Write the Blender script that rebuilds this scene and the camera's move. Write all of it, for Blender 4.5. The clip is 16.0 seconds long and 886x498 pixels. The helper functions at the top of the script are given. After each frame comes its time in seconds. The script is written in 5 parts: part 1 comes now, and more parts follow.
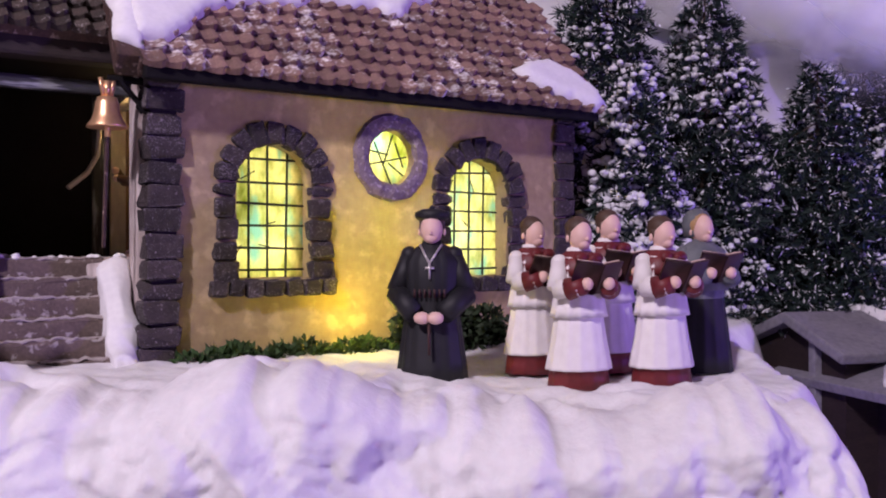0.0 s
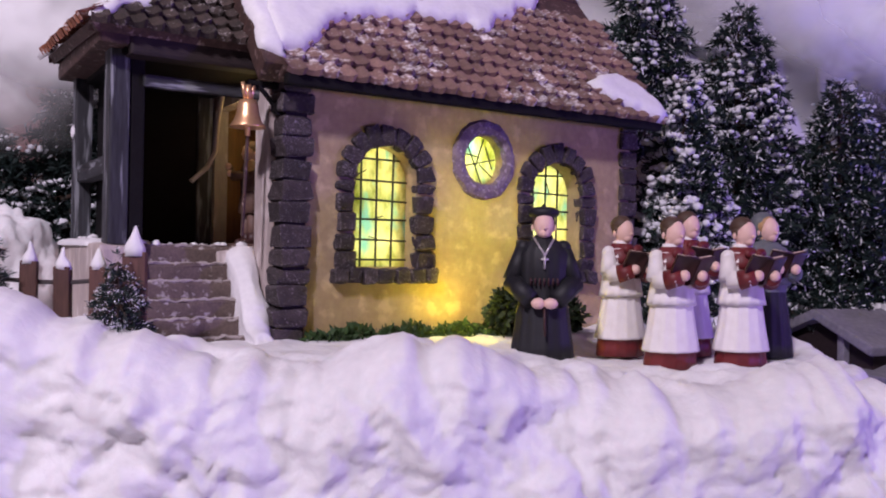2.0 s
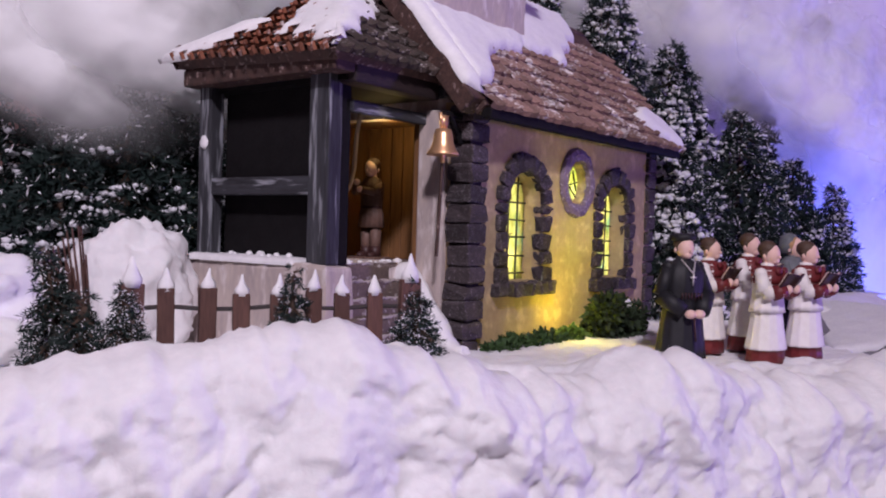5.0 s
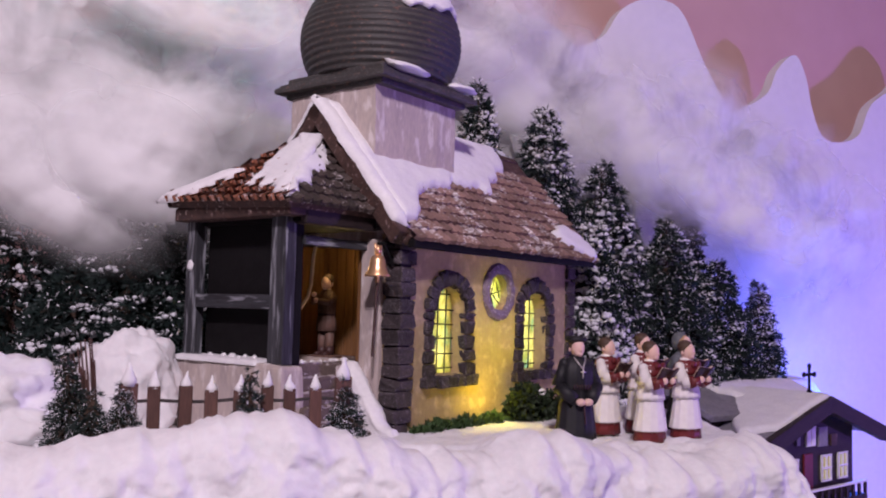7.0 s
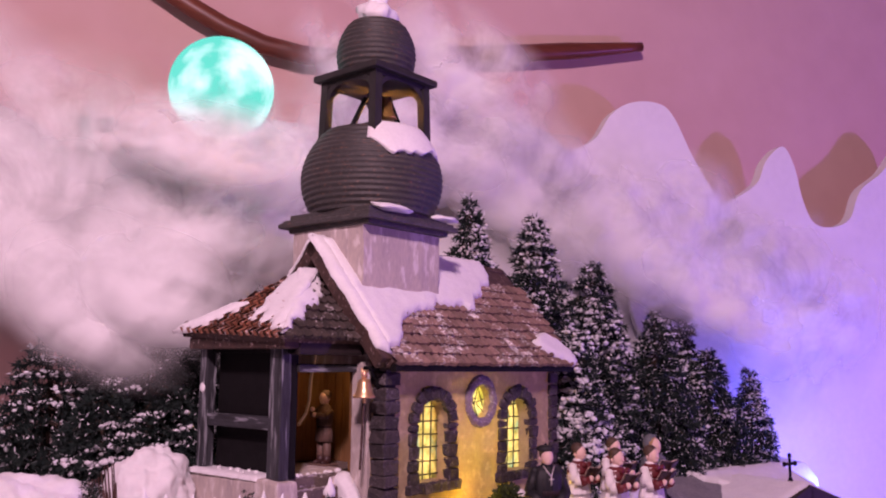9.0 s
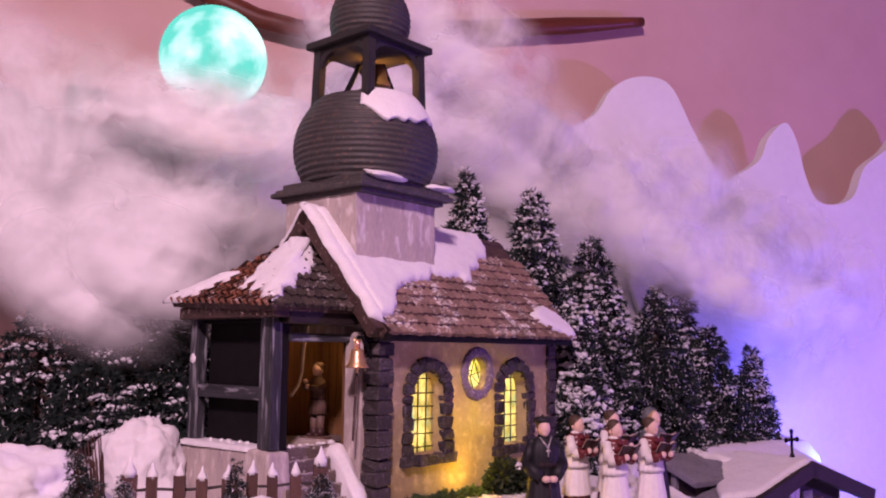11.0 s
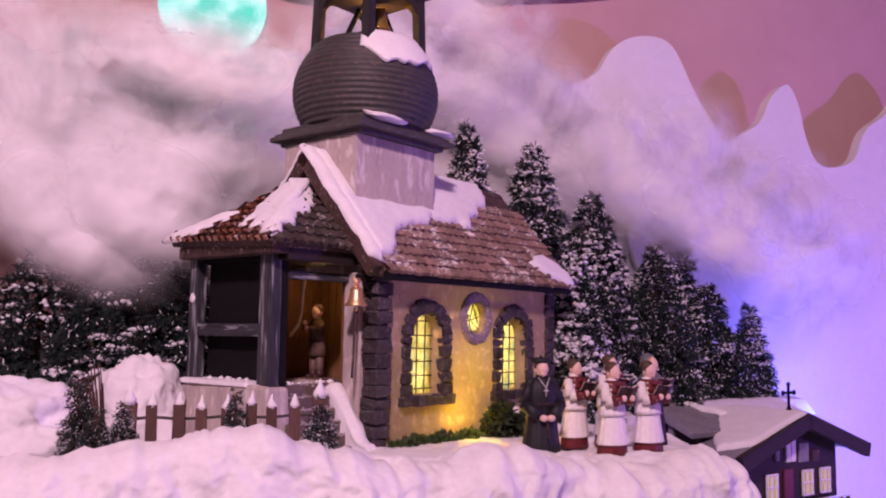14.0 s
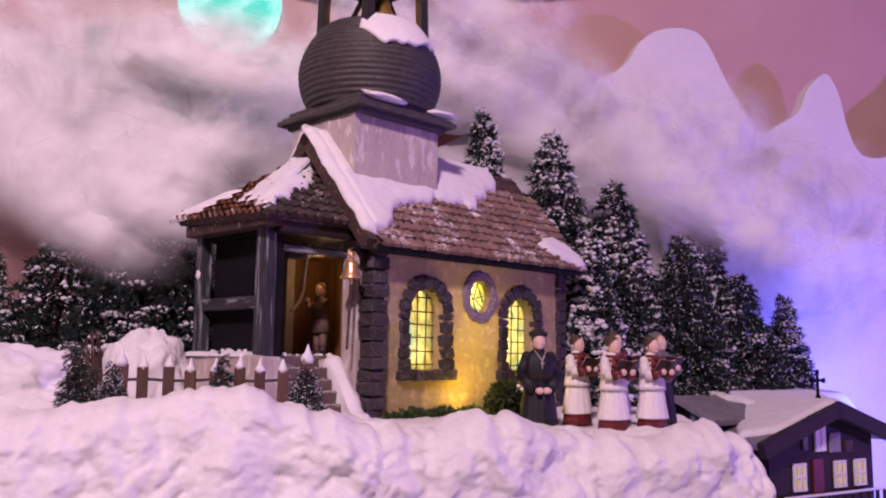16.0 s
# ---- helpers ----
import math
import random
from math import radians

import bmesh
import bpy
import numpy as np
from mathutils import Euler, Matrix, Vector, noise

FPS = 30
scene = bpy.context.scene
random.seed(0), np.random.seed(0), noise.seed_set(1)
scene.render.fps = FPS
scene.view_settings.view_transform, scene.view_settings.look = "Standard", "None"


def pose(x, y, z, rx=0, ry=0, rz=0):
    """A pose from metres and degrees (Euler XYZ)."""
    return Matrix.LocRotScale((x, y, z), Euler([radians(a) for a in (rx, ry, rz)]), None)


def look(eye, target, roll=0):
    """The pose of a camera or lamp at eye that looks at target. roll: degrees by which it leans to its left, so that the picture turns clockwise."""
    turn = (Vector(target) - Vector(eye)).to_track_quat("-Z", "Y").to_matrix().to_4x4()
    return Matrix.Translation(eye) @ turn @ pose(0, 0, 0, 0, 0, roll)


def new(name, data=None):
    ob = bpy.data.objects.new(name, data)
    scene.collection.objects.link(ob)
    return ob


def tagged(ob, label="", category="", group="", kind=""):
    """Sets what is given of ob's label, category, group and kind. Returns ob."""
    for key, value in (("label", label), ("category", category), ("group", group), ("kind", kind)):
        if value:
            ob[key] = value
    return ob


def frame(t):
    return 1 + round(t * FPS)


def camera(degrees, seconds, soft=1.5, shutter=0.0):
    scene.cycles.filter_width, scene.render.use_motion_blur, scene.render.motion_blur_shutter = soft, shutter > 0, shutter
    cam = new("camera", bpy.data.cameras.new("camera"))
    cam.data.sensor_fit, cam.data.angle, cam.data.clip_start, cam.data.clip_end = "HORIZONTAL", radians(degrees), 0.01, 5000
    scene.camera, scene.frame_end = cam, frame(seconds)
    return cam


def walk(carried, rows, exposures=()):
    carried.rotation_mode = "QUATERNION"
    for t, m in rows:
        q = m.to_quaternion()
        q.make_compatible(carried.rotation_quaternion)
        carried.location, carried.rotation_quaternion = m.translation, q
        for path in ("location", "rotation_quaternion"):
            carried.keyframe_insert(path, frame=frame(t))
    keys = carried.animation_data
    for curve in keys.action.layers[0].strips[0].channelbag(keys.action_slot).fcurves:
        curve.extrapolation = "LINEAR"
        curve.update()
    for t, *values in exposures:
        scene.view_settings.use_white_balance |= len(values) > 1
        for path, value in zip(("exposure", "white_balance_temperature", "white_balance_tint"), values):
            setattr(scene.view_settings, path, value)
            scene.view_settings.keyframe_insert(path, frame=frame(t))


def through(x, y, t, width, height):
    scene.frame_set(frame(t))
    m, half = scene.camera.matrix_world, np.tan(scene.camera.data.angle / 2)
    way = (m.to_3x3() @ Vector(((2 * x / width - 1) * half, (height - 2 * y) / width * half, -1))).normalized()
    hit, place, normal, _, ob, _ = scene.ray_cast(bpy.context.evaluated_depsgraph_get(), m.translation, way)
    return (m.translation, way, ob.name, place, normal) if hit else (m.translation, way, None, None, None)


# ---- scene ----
cam = camera(54.6, 16.0, soft=2.0)
METRES, EYE, TILT, LEAN, TURN = 0.6, 0.07, 0.0, 0.0, 0.0
ROWS = [
    (0.0, 0.0, 0.0, 0.0, 0.0, 0.0, -0.0),
    (0.5, -0.0186, 0.0019, 0.0012, -0.46, -0.06, -0.15),
    (1.0, -0.0572, -0.0039, 0.0001, -1.28, -0.3, -0.31),
    (1.5, -0.0859, -0.0387, -0.0013, -1.8, -0.49, -0.83),
    (2.0, -0.0855, -0.0534, -0.0061, -2.27, 0.14, -1.07),
    (2.5, -0.1755, -0.046, -0.0056, -3.44, -0.1, -1.07),
    (3.0, -0.2653, -0.0251, 0.0017, -5.23, -0.53, -0.53),
    (3.5, -0.2967, -0.0078, 0.0084, -10.91, -0.88, -0.82),
    (6.0, -0.4316, -0.0978, 0.0209, -23.99, -0.55, -1.68),
    (6.5, -0.4109, -0.1363, 0.0255, -23.49, 1.94, -1.44),
    (7.0, -0.4004, -0.2043, 0.0408, -22.09, 4.04, -1.48),
    (7.5, -0.3927, -0.241, 0.0586, -20.25, 4.47, -1.45),
    (8.0, -0.3903, -0.2965, 0.0742, -19.5, 5.52, -1.2),
    (8.5, -0.3896, -0.3082, 0.0809, -19.46, 6.43, -0.85),
    (9.0, -0.3862, -0.3204, 0.0982, -19.41, 7.67, -0.58),
    (11.5, -0.3712, -0.3026, 0.0784, -19.22, 6.64, -0.5),
    (12.0, -0.3756, -0.3085, 0.08, -19.32, 6.39, -0.58),
    (12.5, -0.3794, -0.3103, 0.0783, -19.31, 6.22, -0.66),
    (13.0, -0.3781, -0.3058, 0.0738, -19.38, 5.97, -0.58),
    (13.5, -0.376, -0.3062, 0.0749, -19.34, 5.78, -0.63),
    (14.0, -0.3703, -0.3009, 0.0421, -19.28, 5.66, -0.78),
    (14.5, -0.3487, -0.2937, -0.0102, -19.09, 5.63, -1.34),
    (15.0, -0.3149, -0.3092, -0.0164, -17.07, 5.31, -1.54),
    (15.5, -0.3128, -0.3181, -0.0049, -15.81, 5.4, -1.41),
    (16.0, -0.3023, -0.3237, -0.0041, -14.58, 7.11, -0.66),
]
walk(cam, [(t, pose(0, 0, EYE, TILT, LEAN, TURN) @ pose(METRES * x, METRES * y, METRES * z, 90 + pitch, roll, yaw)) for t, x, y, z, yaw, pitch, roll in ROWS],
     exposures=[(0.0, 0.20, 5850, 13), (3.5, 0.14, 5700, 7), (6.0, 0.05, 5900, 6), (7.5, 0.04, 6150, 16), (8.5, 0.06, 6600, 35), (9.0, 0.06, 6950, 52), (14.0, 0.02, 6950, 53), (15.0, 0.03, 6850, 46), (16.0, 0.04, 6750, 38)])

# ---------------------------------------------------------------- world and lamps
world = bpy.data.worlds.new("World")
scene.world = world
world.use_nodes = True
world.node_tree.nodes["Background"].inputs[0].default_value = (0.55, 0.42, 0.5, 1)
world.node_tree.nodes["Background"].inputs[1].default_value = 0.15


def lamp(name, kind, where, target, power, colour, size=0.1, spot=60, blend=0.5):
    data = bpy.data.lights.new(name, kind)
    data.energy, data.color = power, colour
    if kind == "AREA":
        data.shape, data.size = "DISK", size
    else:
        data.shadow_soft_size = size
    if kind == "SPOT":
        data.spot_size, data.spot_blend = radians(spot), blend
    ob = new(name, data)
    ob.matrix_world = look(where, target)
    return ob


lamp("room_lamp", "AREA", (-0.38, -0.52, 0.72), (-0.05, 0.4, 0.1), 9.2, (1.0, 0.80, 0.86), 0.10)
lamp("violet_lamp", "SPOT", (1.10, -0.10, 0.04), (0.26, 0.62, 0.42), 16.5, (0.37, 0.17, 1.0), 0.03, 115, 0.5)
lamp("blue_lamp", "POINT", (0.425, 0.475, 0.015), (0.45, 0.6, 0.2), 1.0, (0.04, 0.12, 1.0), 0.015)
lamp("church_lamp", "POINT", (-0.0350, 0.3570, 0.082), (0, 0, 0), 0.85, (1.0, 0.92, 0.60), 0.012)
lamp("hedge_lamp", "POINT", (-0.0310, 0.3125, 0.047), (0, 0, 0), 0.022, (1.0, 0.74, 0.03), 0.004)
lamp("porch_lamp", "POINT", (-0.1185, 0.3365, 0.122), (0, 0, 0), 0.008, (1.0, 0.66, 0.24), 0.004)
lamp("belfry_lamp", "POINT", (-0.086, 0.352, 0.300), (0, 0, 0), 0.14, (1.0, 0.5, 0.06), 0.003)

# ---------------------------------------------------------------- materials


def mat(name, c1, c2=None, rough=0.7, scale=60.0, bump=0.3, metal=0.0, c3=None, amount3=0.5, fine=6.0, stretch=(1, 1, 1), translucent=0.0, spec=0.4, rnd=0.0, dist=0.0006, sub=0.0, dust=0.0, worn=None, through=None):
    """Two scales of noise between c1 and c2, patches of c3, fine relief."""
    m = bpy.data.materials.new(name)
    m.use_nodes = True
    nt = m.node_tree
    n, l = nt.nodes, nt.links
    b = n["Principled BSDF"]
    c2 = c2 or tuple(x * 0.75 for x in c1)
    tc = n.new("ShaderNodeTexCoord")
    mp = n.new("ShaderNodeMapping")
    mp.inputs["Scale"].default_value = stretch
    l.new(tc.outputs["Object"], mp.inputs[0])
    if rnd:
        own, sc = n.new("ShaderNodeObjectInfo"), n.new("ShaderNodeVectorMath")
        sc.operation = "SCALE"
        sc.inputs[0].default_value = (1.0, 1.7, 0.6)
        l.new(own.outputs["Random"], sc.inputs["Scale"])
        l.new(sc.outputs[0], mp.inputs["Location"])
    big, small = n.new("ShaderNodeTexNoise"), n.new("ShaderNodeTexNoise")
    big.inputs["Scale"].default_value, big.inputs["Detail"].default_value = scale, 5
    small.inputs["Scale"].default_value, small.inputs["Detail"].default_value = scale * fine, 6
    for t in (big, small):
        l.new(mp.outputs[0], t.inputs[0])
    mix = n.new("ShaderNodeMixRGB")
    mix.inputs[1].default_value, mix.inputs[2].default_value = (*c1, 1), (*c2, 1)
    ramp = n.new("ShaderNodeMapRange")
    ramp.inputs[1].default_value, ramp.inputs[2].default_value = 0.35, 0.65
    add = n.new("ShaderNodeMath")
    add.operation = "MULTIPLY_ADD"
    add.inputs[1].default_value, add.inputs[2].default_value = 0.5, 0.0
    l.new(small.outputs[0], add.inputs[0])
    half = n.new("ShaderNodeMath")
    half.operation = "MULTIPLY_ADD"
    half.inputs[1].default_value = 0.5
    l.new(big.outputs[0], half.inputs[0])
    l.new(add.outputs[0], half.inputs[2])
    l.new(half.outputs[0], ramp.inputs[0])
    l.new(ramp.outputs[0], mix.inputs[0])
    col = mix.outputs[0]
    if c3:
        third = n.new("ShaderNodeTexNoise")
        third.inputs["Scale"].default_value, third.inputs["Detail"].default_value = scale * 2.3, 8
        l.new(mp.outputs[0], third.inputs[0])
        level = third.outputs[0]
        if dust:
            # drifts of snow dust that run on from tile to tile
            geo, drift, crumb, ma = n.new("ShaderNodeNewGeometry"), n.new("ShaderNodeTexNoise"), n.new("ShaderNodeTexNoise"), n.new("ShaderNodeMath")
            drift.inputs["Scale"].default_value, drift.inputs["Detail"].default_value = dust, 3
            crumb.inputs["Scale"].default_value, crumb.inputs["Detail"].default_value = dust * 9, 5
            l.new(geo.outputs["Position"], drift.inputs[0])
            l.new(geo.outputs["Position"], crumb.inputs[0])
            m0 = n.new("ShaderNodeMath")
            m0.operation = "MULTIPLY"
            m0.inputs[1].default_value = 0.42
            l.new(crumb.outputs[0], m0.inputs[0])
            ma.operation = "MULTIPLY_ADD"
            ma.inputs[1].default_value = 0.58
            l.new(drift.outputs[0], ma.inputs[0])
            l.new(m0.outputs[0], ma.inputs[2])
            level = ma.outputs[0]
        r3 = n.new("ShaderNodeMapRange")
        r3.inputs[1].default_value, r3.inputs[2].default_value = 1 - amount3 - 0.04, 1 - amount3 + 0.06
        l.new(level, r3.inputs[0])
        m3 = n.new("ShaderNodeMixRGB")
        m3.inputs[2].default_value = (*c3, 1)
        l.new(r3.outputs[0], m3.inputs[0])
        l.new(col, m3.inputs[1])
        col = m3.outputs[0]
    if rnd:
        oi = n.new("ShaderNodeObjectInfo")
        vr = n.new("ShaderNodeMapRange")
        vr.inputs[3].default_value, vr.inputs[4].default_value = 1 - rnd, 1 + rnd
        l.new(oi.outputs["Random"], vr.inputs[0])
        hs = n.new("ShaderNodeHueSaturation")
        l.new(vr.outputs[0], hs.inputs["Value"])
        l.new(col, hs.inputs["Color"])
        col = hs.outputs[0]
    if worn:
        # pale dry-brushed paint on the convex edges, broken up by the grain
        pt, ad, wr, wm = n.new("ShaderNodeNewGeometry"), n.new("ShaderNodeMath"), n.new("ShaderNodeMapRange"), n.new("ShaderNodeMixRGB")
        ad.operation = "MULTIPLY_ADD"
        ad.inputs[1].default_value = 0.35
        l.new(small.outputs[0], ad.inputs[0])
        l.new(pt.outputs["Pointiness"], ad.inputs[2])
        wr.inputs[1].default_value, wr.inputs[2].default_value = 0.765, 0.86
        l.new(ad.outputs[0], wr.inputs[0])
        wm.inputs[2].default_value = (*worn, 1)
        l.new(wr.outputs[0], wm.inputs[0])
        l.new(col, wm.inputs[1])
        col = wm.outputs[0]
    l.new(col, b.inputs["Base Color"])
    b.inputs["Roughness"].default_value, b.inputs["Metallic"].default_value = rough, metal
    b.inputs["Specular IOR Level"].default_value = spec
    if sub:
        b.inputs["Subsurface Weight"].default_value = sub
        b.inputs["Subsurface Radius"].default_value = (0.006, 0.005, 0.005)
        b.inputs["Subsurface Scale"].default_value = 1.0
    if bump:
        bp = n.new("ShaderNodeBump")
        bp.inputs["Strength"].default_value, bp.inputs["Distance"].default_value = bump, dist
        l.new(half.outputs[0], bp.inputs["Height"])
        l.new(bp.outputs[0], b.inputs["Normal"])
    if translucent:
        tr = n.new("ShaderNodeBsdfTranslucent")
        if through:
            tr.inputs[0].default_value = (*through, 1)
        else:
            l.new(col, tr.inputs[0])
        ms = n.new("ShaderNodeMixShader")
        ms.inputs[0].default_value = translucent
        l.new(b.outputs[0], ms.inputs[1])
        l.new(tr.outputs[0], ms.inputs[2])
        l.new(ms.outputs[0], n["Material Output"].inputs[0])
    return m


def wool_mat(name, level, scale):
    """Cotton batting that thins out towards its ragged rim."""
    m = bpy.data.materials.new(name)
    m.use_nodes = True
    nt = m.node_tree
    n, l = nt.nodes, nt.links
    n.remove(n["Principled BSDF"])
    tc = n.new("ShaderNodeTexCoord")
    uv = n.new("ShaderNodeUVMap")
    vm = n.new("ShaderNodeVectorMath")
    vm.operation = "MULTIPLY_ADD"
    vm.inputs[1].default_value, vm.inputs[2].default_value = (2, 2, 0), (-1, -1, 0)
    l.new(uv.outputs[0], vm.inputs[0])
    ln = n.new("ShaderNodeVectorMath")
    ln.operation = "LENGTH"
    l.new(vm.outputs[0], ln.inputs[0])
    fall = n.new("ShaderNodeMapRange")
    fall.interpolation_type = "SMOOTHSTEP"
    fall.inputs[1].default_value, fall.inputs[2].default_value, fall.inputs[3].default_value, fall.inputs[4].default_value = 0.25, 1.0, 1.0, 0.0
    l.new(ln.outputs["Value"], fall.inputs[0])
    no = n.new("ShaderNodeTexNoise")
    no.inputs["Scale"].default_value, no.inputs["Detail"].default_value, no.inputs["Distortion"].default_value = scale, 5, 0.35
    no.inputs["Roughness"].default_value = 0.48
    l.new(tc.outputs["Object"], no.inputs[0])
    nr = n.new("ShaderNodeMapRange")
    nr.interpolation_type = "SMOOTHSTEP"
    nr.inputs[1].default_value, nr.inputs[2].default_value = 0.5 - level, 0.72 - level * 0.5
    l.new(no.outputs[0], nr.inputs[0])
    al = n.new("ShaderNodeMath")
    al.operation = "MULTIPLY"
    l.new(fall.outputs[0], al.inputs[0])
    l.new(nr.outputs[0], al.inputs[1])
    df, tl, tp = n.new("ShaderNodeBsdfDiffuse"), n.new("ShaderNodeBsdfTranslucent"), n.new("ShaderNodeBsdfTransparent")
    df.inputs[0].default_value = tl.inputs[0].default_value = (0.92, 0.92, 0.93, 1)
    m1, m2 = n.new("ShaderNodeMixShader"), n.new("ShaderNodeMixShader")
    m1.inputs[0].default_value = 0.2
    l.new(df.outputs[0], m1.inputs[1])
    l.new(tl.outputs[0], m1.inputs[2])
    l.new(al.outputs[0], m2.inputs[0])
    l.new(tp.outputs[0], m2.inputs[1])
    l.new(m1.outputs[0], m2.inputs[2])
    l.new(m2.outputs[0], n["Material Output"].inputs[0])
    return m


def glow_mat(name, c1, c2, strength, scale):
    m = bpy.data.materials.new(name)
    m.use_nodes = True
    n, l = m.node_tree.nodes, m.node_tree.links
    n.remove(n["Principled BSDF"])
    tc, no, rp, em = n.new("ShaderNodeTexCoord"), n.new("ShaderNodeTexNoise"), n.new("ShaderNodeValToRGB"), n.new("ShaderNodeEmission")
    no.inputs["Scale"].default_value, no.inputs["Detail"].default_value = scale, 6
    rp.color_ramp.elements[0].position, rp.color_ramp.elements[1].position = 0.42, 0.60
    rp.color_ramp.elements[0].color, rp.color_ramp.elements[1].color = (*c1, 1), (*c2, 1)
    em.inputs[1].default_value = strength
    l.new(tc.outputs["Object"], no.inputs[0])
    l.new(no.outputs[0], rp.inputs[0])
    l.new(rp.outputs[0], em.inputs[0])
    l.new(em.outputs[0], n["Material Output"].inputs[0])
    return m


M_SNOW = mat("snow", (0.85, 0.84, 0.85), (0.76, 0.75, 0.77), 0.85, 100, 0.32, fine=3, dist=0.0030, sub=0.2)
M_SNOWCAP = mat("snow_paint", (0.86, 0.85, 0.86), (0.76, 0.75, 0.77), 0.6, 90, 0.25)
M_WALLP = mat("pink_wall", (0.70, 0.46, 0.43), (0.65, 0.415, 0.385), 0.85, 5, 0.1)
M_ROOM = mat("room_plaster", (0.40, 0.35, 0.33), (0.34, 0.30, 0.28), 0.9, 3, 0.1)
M_TABLE = mat("table_cloth", (0.5, 0.48, 0.5), (0.42, 0.4, 0.42), 0.9, 8, 0.2)
M_FOAM = mat("white_foam", (0.86, 0.85, 0.86), (0.80, 0.79, 0.81), 0.85, 20, 0.3)
M_PLASTER = mat("ochre_plaster", (0.48, 0.37, 0.24), (0.33, 0.24, 0.17), 0.8, 55, 0.7, c3=(0.58, 0.46, 0.29), amount3=0.42, translucent=0.19, through=(0.66, 0.58, 0.10))
M_TOWERP = mat("pale_plaster", (0.55, 0.47, 0.42), (0.40, 0.34, 0.33), 0.8, 90, 0.8, c3=(0.66, 0.60, 0.58), amount3=0.42, stretch=(1, 1, 0.35))
M_STONE = mat("dark_stone", (0.060, 0.045, 0.048), (0.022, 0.017, 0.019), 0.75, 330, 1.0, c3=(0.20, 0.17, 0.19), amount3=0.345, rnd=0.35, dist=0.0014, worn=(0.36, 0.32, 0.35))
M_MORTAR = mat("dark_mortar", (0.03, 0.025, 0.025), None, 0.9, 200, 0.3)
M_ROSE = mat("rose_stone", (0.28, 0.22, 0.25), (0.16, 0.125, 0.145), 0.75, 260, 0.8, c3=(0.40, 0.34, 0.38), amount3=0.4)
M_TILE = mat("clay_tile", (0.27, 0.165, 0.14), (0.16, 0.098, 0.085), 0.7, 220, 0.6, c3=(0.72, 0.68, 0.69), amount3=0.415, rnd=0.3, dust=62)
M_TILEO = mat("orange_tile", (0.34, 0.13, 0.07), (0.20, 0.08, 0.05), 0.7, 220, 0.6, c3=(0.72, 0.66, 0.66), amount3=0.42, rnd=0.3, dust=70)
M_WOOD = mat("weathered_timber", (0.055, 0.056, 0.066), (0.018, 0.018, 0.022), 0.7, 160, 0.8, c3=(0.25, 0.26, 0.285), amount3=0.41, stretch=(1, 1, 0.10))
M_WOODH = mat("weathered_rail", (0.050, 0.051, 0.060), (0.018, 0.018, 0.022), 0.7, 160, 0.8, c3=(0.28, 0.29, 0.32), amount3=0.42, stretch=(0.12, 0.12, 1))
M_BEAM = mat("brown_beam", (0.095, 0.050, 0.040), (0.035, 0.021, 0.018), 0.7, 160, 0.6, c3=(0.30, 0.22, 0.2), amount3=0.36)
# black for timber and iron, also for the sheet of painted porch shade
M_DARK = mat("black_timber_and_shade", (0.010, 0.009, 0.010), (0.006, 0.005, 0.006), 0.8, 120, 0.4, spec=0.15)
M_DOOR = mat("brown_door", (0.26, 0.13, 0.05), (0.14, 0.07, 0.03), 0.6, 120, 0.5, stretch=(1, 1, 0.1))
M_COPPER = mat("aged_copper", (0.062, 0.058, 0.054), (0.032, 0.031, 0.030), 0.58, 120, 0.4, c3=(0.15, 0.085, 0.06), amount3=0.37, stretch=(1, 1, 3), spec=0.5, worn=(0.30, 0.29, 0.30))
M_IRON = mat("dark_belfry_paint", (0.034, 0.031, 0.030), (0.018, 0.017, 0.017), 0.6, 150, 0.4, stretch=(1, 1, 0.3))
# dark mossy tile; shade on the porch's side slope is in the colour too
M_TILED = mat("mossy_shaded_tile", (0.075, 0.052, 0.044), (0.028, 0.023, 0.020), 0.8, 220, 0.8, c3=(0.55, 0.50, 0.50), amount3=0.40, rnd=0.35, dust=80)
# pinkish thin snow, with the porch's shadow on the stairs mixed into its colour
M_STEPSNOW = mat("shaded_step_snow", (0.44, 0.39, 0.38), (0.30, 0.26, 0.25), 0.8, 260, 0.4)
M_BUSH = mat("dark_bush", (0.026, 0.046, 0.016), (0.012, 0.022, 0.008), 0.7, 200, 0.3)
M_BRONZE = mat("bell_bronze", (0.86, 0.55, 0.30), (0.74, 0.43, 0.22), 0.35, 90, 0.1, metal=0.75)
M_GOLD = mat("small_bell_gold", (0.62, 0.38, 0.10), None, 0.35, 90, 0.1, metal=0.7)
M_ROPE = mat("pale_rope", (0.62, 0.52, 0.42), None, 0.8, 300, 0.4)
M_GLASS = mat("stained_glass", (0.95, 0.93, 0.62), (0.22, 0.25, 0.06), 0.25, 62, 0.05, c3=(0.30, 0.52, 0.54), amount3=0.42, translucent=0.92, stretch=(1, 1, 0.5), fine=4)
M_LEAD = mat("black_lead", (0.015, 0.015, 0.014), None, 0.6, 100, 0.0)
M_NEEDLE = mat("fir_needles", (0.022, 0.040, 0.034), (0.010, 0.020, 0.020), 0.6, 80, 0.0)
M_FROST = mat("frost_flock", (0.80, 0.80, 0.84), (0.70, 0.70, 0.75), 0.8, 200, 0.3)
M_TRUNK = mat("trunk_brown", (0.08, 0.05, 0.035), None, 0.8, 100, 0.4)
M_HEDGE = mat("moss_green", (0.05, 0.10, 0.025), (0.02, 0.045, 0.012), 0.7, 200, 0.3)
